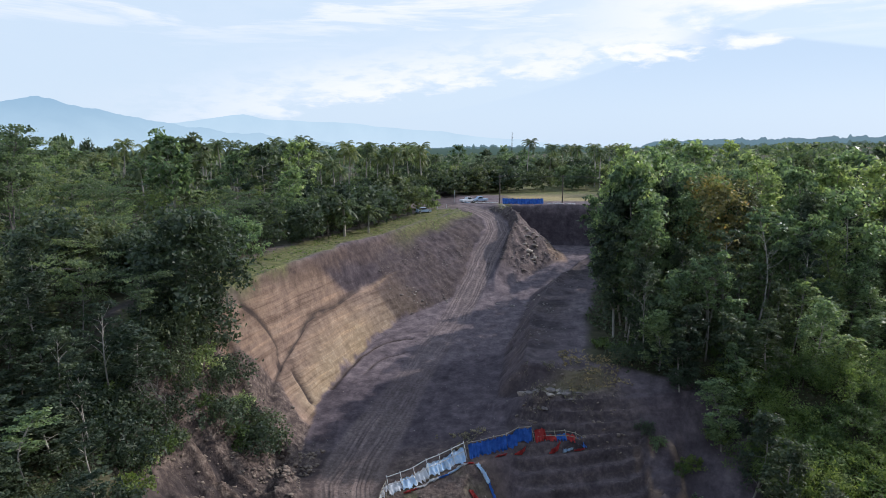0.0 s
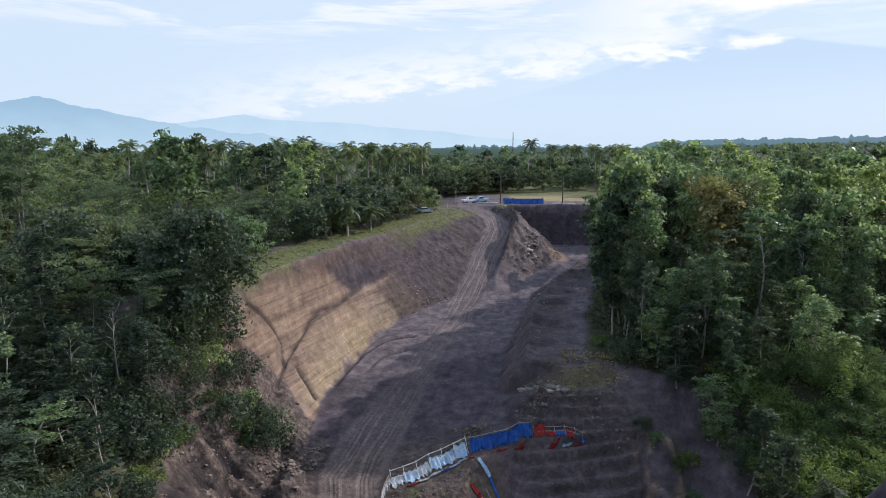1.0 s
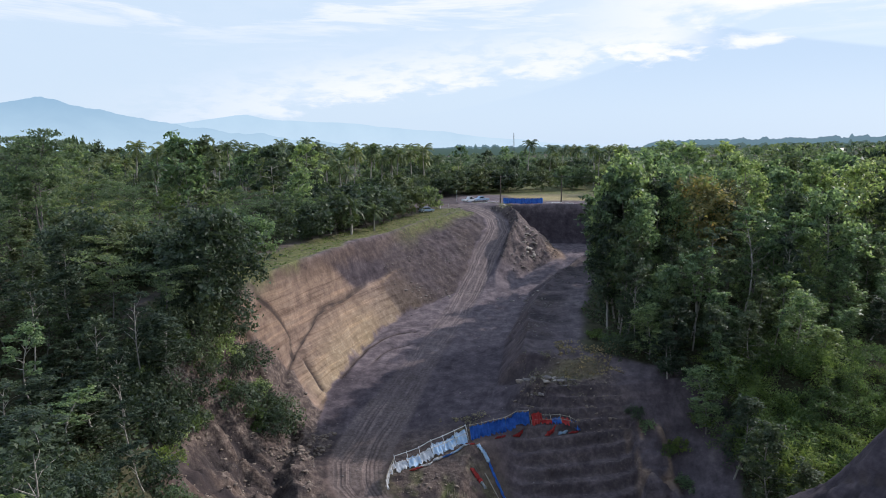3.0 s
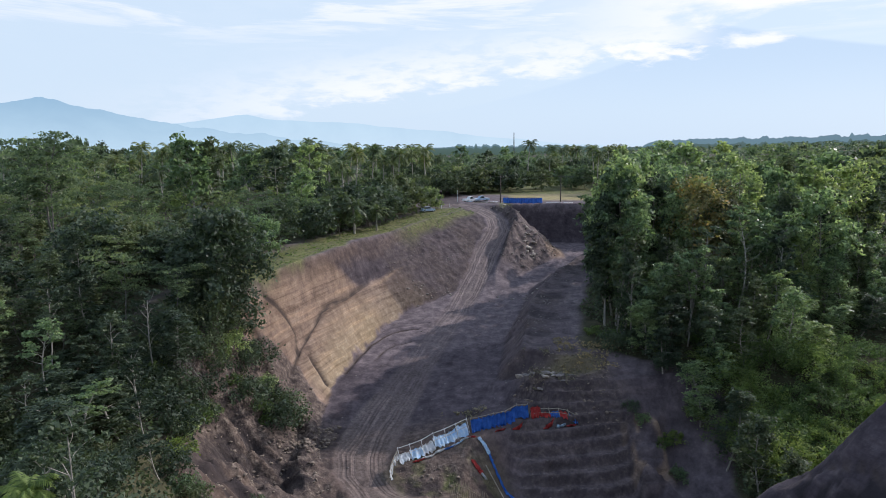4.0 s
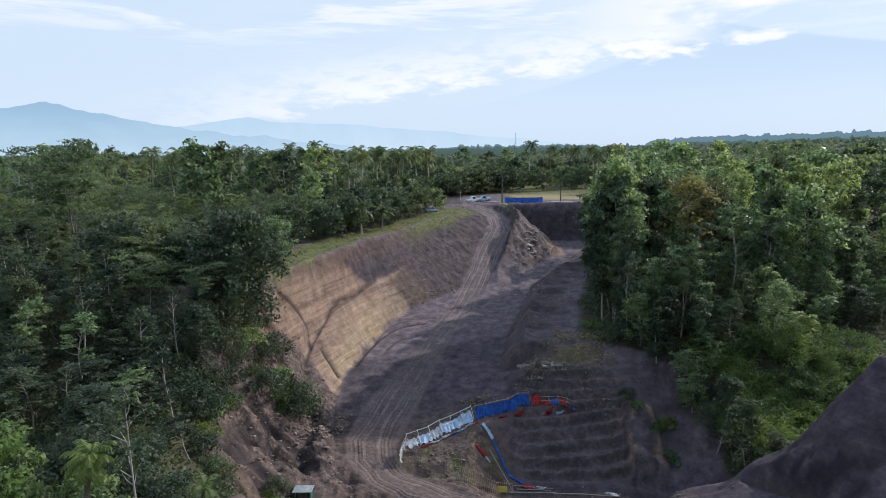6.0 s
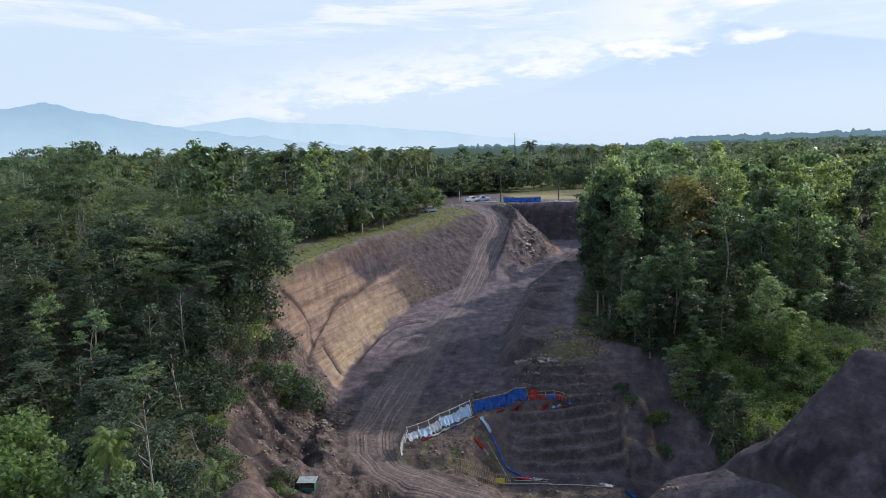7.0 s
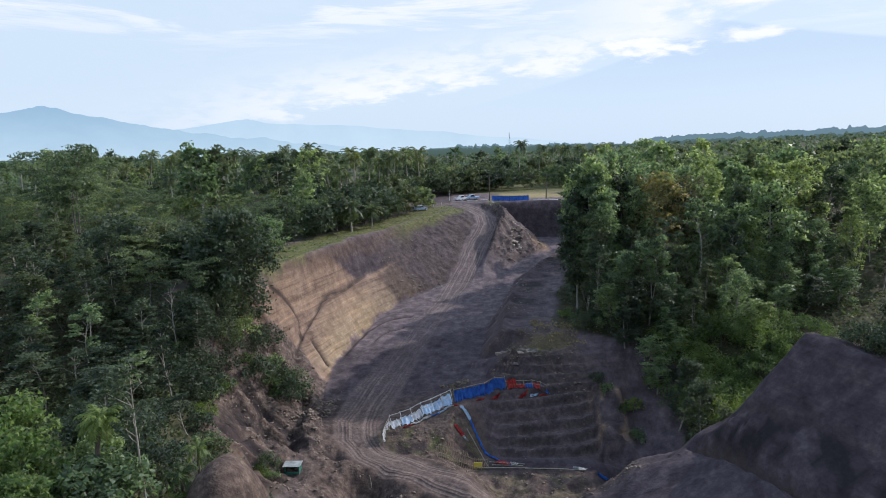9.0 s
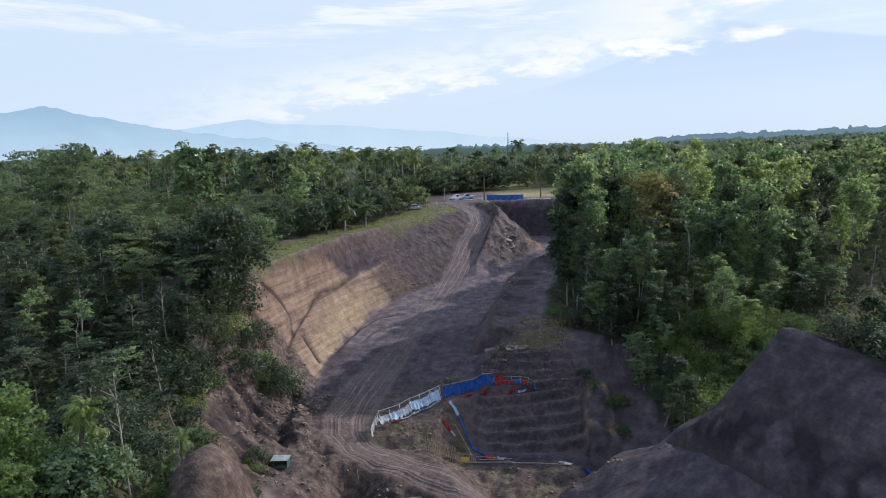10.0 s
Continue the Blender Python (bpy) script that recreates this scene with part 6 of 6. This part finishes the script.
# yellow box, green shelter
yellow_paint = plain("yellow_paint", (0.5, 0.4, 0.06), (0.65, 0.53, 0.1), 3.0, 0.6)
green_paint = plain("green_paint", (0.02, 0.1, 0.08), (0.04, 0.17, 0.13), 2.0, 0.5)
roof_sheet = plain("roof_sheet", (0.36, 0.41, 0.41), (0.6, 0.64, 0.63), 2.0, 0.5)


def block(name, size, at_, material, parent=None, turn=0.0, bev=0.02, label=""):
    bm = bmesh.new()
    bmesh.ops.create_cube(bm, size=1)
    bmesh.ops.scale(bm, vec=size, verts=bm.verts)
    if bev:
        bmesh.ops.bevel(bm, geom=bm.edges[:], offset=bev, segments=2, affect="EDGES", profile=0.6)
    me = bpy.data.meshes.new(name)
    bm.to_mesh(me)
    bm.free()
    me.materials.append(material)
    ob = new(name, me)
    ob.matrix_basis = pose(*at_, 0, 0, turn)
    ob.parent = parent
    return tagged(ob, label) if label else ob


def sign_board(x, y):
    root = tagged(empty("sign_board"), "small yellow board on two short posts", "sign")
    z = gz(x, y)
    block("board", (1.3, 0.06, 0.75), (x, y, z + 0.85), yellow_paint, root)
    for k in (-0.5, 0.5):
        block("post", (0.07, 0.07, 1.3), (x + k, y + 0.08, z + 0.45), bamboo_wood, root, bev=0.01)


sign_board(6.6, 70.2)


def shelter(x, y):
    root = tagged(empty("site_shelter"), "small dark green site shelter with pale sheet roof", "shelter")
    z = gz(x, y) - 0.1
    for sx in (-1.0, 1.0):
        block("side_wall", (0.06, 1.5, 1.05), (x + sx, y, z + 0.52), green_paint, root)
    block("back_wall", (1.94, 0.06, 1.05), (x, y + 0.72, z + 0.52), green_paint, root)
    block("front_panel", (1.94, 0.06, 0.35), (x, y - 0.72, z + 0.17), green_paint, root)
    for sx in (-0.97, 0.97):
        block("post", (0.08, 0.08, 1.16), (x + sx, y - 0.76, z + 0.57), dark_metal, root, bev=0.01)
    bm = bmesh.new()
    n = 18
    for k in range(2):
        for i in range(n + 1):
            bm.verts.new((x - 1.2 + 2.4 * i / n, y - 1.0 + 2.0 * k, z + 1.2 - 0.12 * k + 0.03 * (i % 2)))
    bm.verts.ensure_lookup_table()
    for i in range(n):
        bm.faces.new([bm.verts[j] for j in (i, i + 1, n + 2 + i, n + 1 + i)])
    bmesh.ops.solidify(bm, geom=bm.faces[:], thickness=0.03)
    me = bpy.data.meshes.new("roof")
    bm.to_mesh(me)
    bm.free()
    me.materials.append(roof_sheet)
    part("roof", me, root, "pale corrugated sheet roof")


shelter(-18.7, 61.0)

# ---- plateau: power poles with wires, tarpaulin screen, parked vehicles ----
def power_pole(x, y, tall):
    root = tagged(empty("power_pole"), "tall dark power pole with crossarm and insulators", "power pole", "power poles")
    z = gz(x, y)
    part("pole", tubes("pole", [[((x, y, z - 0.6), 0.22), ((x, y, z + tall * 0.5), 0.18), ((x, y, z + tall), 0.13)]], bark_dark, 8), root)
    block("crossarm", (1.8, 0.14, 0.14), (x, y - 0.1, z + tall - 0.5), dark_metal, root, bev=0.01)
    for k in (-0.8, 0.0, 0.8):
        part("insulator", tubes("insulator", [[((x + k, y - 0.1, z + tall - 0.44), 0.05), ((x + k, y - 0.1, z + tall - 0.32), 0.07), ((x + k, y - 0.1, z + tall - 0.2), 0.04)]], pale_stone, 6), root)
    return Vector((x, y - 0.1, z + tall - 0.2))


tops = [power_pole(17.0, 198, 8.6), power_pole(36.2, 200, 8.6)]


def wire(a, b2, sag):
    pts = []
    for i in range(11):
        t = i / 10
        p = a.lerp(b2, t)
        pts.append(((p.x, p.y, p.z - 4 * sag * t * (1 - t)), 0.02))
    return tagged(new("power_line", tubes("power_line", [pts], dark_metal, 4)), "thin dark power line between the poles", "wire", "power lines")


for k in (-0.8, 0.0, 0.8):
    off = Vector((k, 0, 0))
    wire(tops[0] + off, tops[1] + off, 0.4)
    wire(tops[1] + off, Vector((92 + k, 212, tops[1].z)), 1.2)

fence(along((17.8, 196.6), (30.2, 197.4), 6), 1.9, "long blue tarpaulin screen on poles at the brink of the cut", [(tarp_blue, 0.0, 1.0)] * 6, "site fences", 0.25, 0.9)
strip([(31.5, 197.6), (33.5, 197.8), (36.0, 198.2)], 0.7, tarp_white, "pale sheet lying at the brink of the cut", 21)
strip([(37.0, 198.0), (39.5, 197.6)], 0.7, tarp_white, "pale sheet lying at the brink of the cut", 22)

# ---- parked vehicles ----
glass_dark = plain("glass_dark", (0.02, 0.025, 0.03), (0.03, 0.035, 0.04), 1.0, 0.08, bumpy=0.0)
tyre_rubber = plain("tyre_rubber", (0.02, 0.02, 0.02), (0.04, 0.04, 0.04), 6.0, 0.9)
paint_white = plain("paint_white", (0.68, 0.7, 0.72), (0.8, 0.8, 0.8), 1.0, 0.3, bumpy=0.02)
paint_blue = plain("paint_blue", (0.32, 0.43, 0.58), (0.45, 0.55, 0.68), 1.0, 0.3, bumpy=0.02)
lamp_lens = plain("lamp_lens", (0.5, 0.5, 0.48), (0.7, 0.7, 0.68), 3.0, 0.15, bumpy=0.0)


def extruded(name, outline, half, material, parent, inset=0.0, at_=(0, 0, 0)):
    """A body from its side outline (x along, z up), widened to both sides and narrowed by inset at the top."""
    top = max(z for _, z in outline)
    low = min(z for _, z in outline)
    bm = bmesh.new()
    sides = []
    for sg in (-1, 1):
        sides.append([bm.verts.new((x, sg * (half - inset * (z - low) / (top - low)), z)) for x, z in outline])
    n = len(outline)
    bm.faces.new(sides[0][::-1])
    bm.faces.new(sides[1])
    for i in range(n):
        bm.faces.new((sides[0][i], sides[0][(i + 1) % n], sides[1][(i + 1) % n], sides[1][i]))
    bmesh.ops.recalc_face_normals(bm, faces=bm.faces[:])
    bmesh.ops.bevel(bm, geom=bm.edges[:], offset=0.05, segments=2, affect="EDGES", profile=0.6)
    me = bpy.data.meshes.new(name)
    bm.to_mesh(me)
    bm.free()
    me.materials.append(material)
    ob = part(name, me, parent)
    ob.location = at_
    return ob


def wheel(parent, x, y, r=0.34):
    w = part("wheel", tubes("wheel", [[((0, -0.1, 0), 0.02), ((0, -0.1, 0), r * 0.8), ((0, -0.09, 0), r), ((0, 0.09, 0), r), ((0, 0.1, 0), r * 0.8), ((0, 0.1, 0), 0.02)]], tyre_rubber, 16), parent)
    w.location = (x, y, r)
    part("rim", tubes("rim", [[((0, -0.12, 0), 0.02), ((0, -0.12, 0), r * 0.55), ((0, 0.12, 0), r * 0.55), ((0, 0.12, 0), 0.02)]], roof_sheet, 12), w)


def vehicle(x, y, turn, paint, pickup, label):
    root = tagged(empty("pickup_truck" if pickup else "car"), label, "truck" if pickup else "car", "parked vehicles")
    if pickup:
        extruded("body", [(-2.5, 0.45), (2.5, 0.45), (2.55, 0.95), (1.2, 1.08), (-2.5, 1.08)], 0.88, paint, root)
        extruded("cabin", [(-0.7, 1.05), (1.25, 1.05), (0.7, 1.75), (-0.55, 1.78)], 0.8, paint, root, 0.12)
        extruded("window", [(-0.55, 1.12), (1.05, 1.12), (0.62, 1.66), (-0.45, 1.68)], 0.83, glass_dark, root, 0.1)
    else:
        extruded("body", [(-2.1, 0.35), (2.1, 0.35), (2.15, 0.8), (1.2, 0.98), (-2.05, 1.05)], 0.85, paint, root)
        extruded("cabin", [(-1.9, 0.95), (1.3, 0.95), (0.55, 1.52), (-1.6, 1.55)], 0.76, paint, root, 0.14)
        extruded("window", [(-1.7, 1.0), (1.1, 1.0), (0.48, 1.45), (-1.5, 1.46)], 0.79, glass_dark, root, 0.12)
    for sx in (-1.45, 1.45):
        for sy in (-0.8, 0.8):
            wheel(root, sx, sy)
    for sy in (-0.6, 0.6):
        block("headlight", (0.06, 0.3, 0.14), (2.13 if not pickup else 2.52, sy, 0.72), lamp_lens, root)
    root.matrix_basis = pose(x, y, gz(x, y), 0, 0, turn)
    return root


vehicle(7.6, 201.5, 34, paint_white, True, "white pickup truck parked on the plateau by the track")
vehicle(11.4, 203.5, 205, paint_blue, True, "blue and white pickup parked on the plateau")
vehicle(-5.4, 179.4, 30, paint_blue, False, "silver blue car parked on the grass under the trees")

for i, (x, y, m_, w_) in enumerate(((9.6, 198.6, tarp_white, 0.9), (11.4, 199.0, tarp_white, 0.7), (13.2, 199.6, tarp_sky, 0.9), (14.6, 200.4, tarp_white, 0.6), (6.4, 199.8, tarp_sky, 0.6))):
    strip([(x, y), (x + 0.8, y + 0.3), (x + 1.8, y + 0.2)], w_, m_, "pale crumpled sheet lying on the plateau by the trucks", 120 + i)
for x, y, dx, dy in ((8.4, 198.2, 4.2, 0.8), (10.4, 199.6, 4.6, -0.6), (13.0, 198.6, 3.4, 1.0)):
    lying_pole((x, y), (x + dx, y + dy), "pale timber pole lying on the plateau", 0.07)

# slim marker posts and a lattice mast far behind
def marker_post(x, y, tall):
    z = gz(x, y)
    ob = new("marker_post", tubes("marker_post", [[((x, y, z - 0.3), 0.06), ((x, y, z + tall), 0.05), ((x, y, z + tall + 0.05), 0.01)]], roof_sheet, 6))
    return tagged(ob, "thin pale post beside the track", "post", "marker posts")


marker_post(3.6, 203, 3.6)
marker_post(1.0, 190, 1.0)
marker_post(-1.5, 186, 1.0)


def mast(x, y, tall):
    root = tagged(empty("radio_mast"), "slim steel lattice mast far behind the woods", "mast")
    z = gz(x, y)
    for k in range(3):
        a = 2.094 * k
        part("leg", tubes("leg", [[((x + 1.2 * math.cos(a), y + 1.2 * math.sin(a), z - 1), 0.14), ((x + 0.3 * math.cos(a), y + 0.3 * math.sin(a), z + tall), 0.1)]], dark_metal, 5), root)
    for h in range(1, 12):
        f = h / 12
        r_ = 1.2 - 0.9 * f
        ring = [((x + r_ * math.cos(2.094 * k), y + r_ * math.sin(2.094 * k), z + tall * (f + 0.03 * (k % 2))), 0.06) for k in range(4)]
        part("brace", tubes("brace", [ring], dark_metal, 4), root)


mast(58, 560, 28)


# crumpled sheets at the foot of the fence, cast-off scraps
for i, (x, y, m_, w_) in enumerate(((-4.6, 75.2, tarp_red, 0.5), (-3.4, 75.9, tarp_white, 0.6), (-1.8, 76.8, tarp_white, 0.7), (-0.6, 77.3, tarp_blue, 0.5), (0.6, 77.9, tarp_sky, 0.7), (1.8, 78.6, tarp_white, 0.5),
                                    (2.6, 79.0, tarp_red, 0.4), (7.0, 80.8, tarp_red, 0.4), (9.5, 81.7, tarp_red, 0.5), (14.2, 82.6, tarp_red, 0.6), (16.0, 82.9, tarp_sky, 0.4), (17.6, 83.2, tarp_red, 0.5))):
    colour = {tarp_red: "red", tarp_white: "white", tarp_blue: "dark blue", tarp_sky: "light blue"}[m_]
    strip([(x, y), (x + 0.7, y + 0.2), (x + 1.3, y + 0.45)], w_, m_, "crumpled " + colour + " sheet lying at the foot of the fence", 40 + i)


old_bamboo = plain("old_bamboo", (0.13, 0.105, 0.075), (0.27, 0.225, 0.16), 3.0, 0.8)


def bamboo_screen(a, b2, tall, n, label):
    """Split bamboo slats laid against the foot of the fill, tied to two rails."""
    r = np.random.default_rng(77)
    root = tagged(empty("bamboo_screen"), label, "screen")
    lean = Vector((-0.12, 0.5, 1.0)).normalized()
    feet = []
    for i in range(n):
        t = i / (n - 1)
        x, y = a[0] + (b2[0] - a[0]) * t, a[1] + (b2[1] - a[1]) * t
        foot_ = Vector((x, y, gz(x, y) - 0.1))
        feet.append(foot_)
        h = tall * (0.55 + 0.45 * math.sin(math.pi * min(1, 0.25 + 0.8 * t))) * r.uniform(0.85, 1.1)
        tip = foot_ + lean * h + Vector((r.normal() * 0.06, 0, 0))
        tip.z = max(tip.z, gz(tip.x, tip.y) + 0.15)
        part("slat", tubes("slat", [[(tuple(foot_), 0.05), (tuple((foot_ + tip) / 2), 0.045), (tuple(tip), 0.035)]], old_bamboo, 5), root)
    for f in (0.3, 0.75):
        path = [(tuple(p + lean * tall * f * (0.6 + 0.4 * math.sin(math.pi * min(1, 0.25 + 0.8 * i / (n - 1)))) + Vector((0, -0.06, 0.02))), 0.04) for i, p in enumerate(feet)]
        part("rail", tubes("rail", [path], old_bamboo, 5), root)


bamboo_screen((0.4, 68.6), (8.2, 71.0), 2.8, 30, "weathered split bamboo screen holding the foot of the fill")
lying_pole((8.4, 72.3), (13.8, 71.5), "pale timber rail beside the sheets", 0.06)
lean_z = gz(-8.3, 62.0)
tagged(new("timber_pole", tubes("timber_pole", [[((-8.3, 62.0, lean_z - 0.3), 0.06), ((-8.4, 62.2, lean_z + 0.8), 0.055), ((-8.6, 62.4, lean_z + 1.7), 0.05)]], bamboo_wood, 6)), "pale leaning post beside the hollow", "pole", "timber poles")
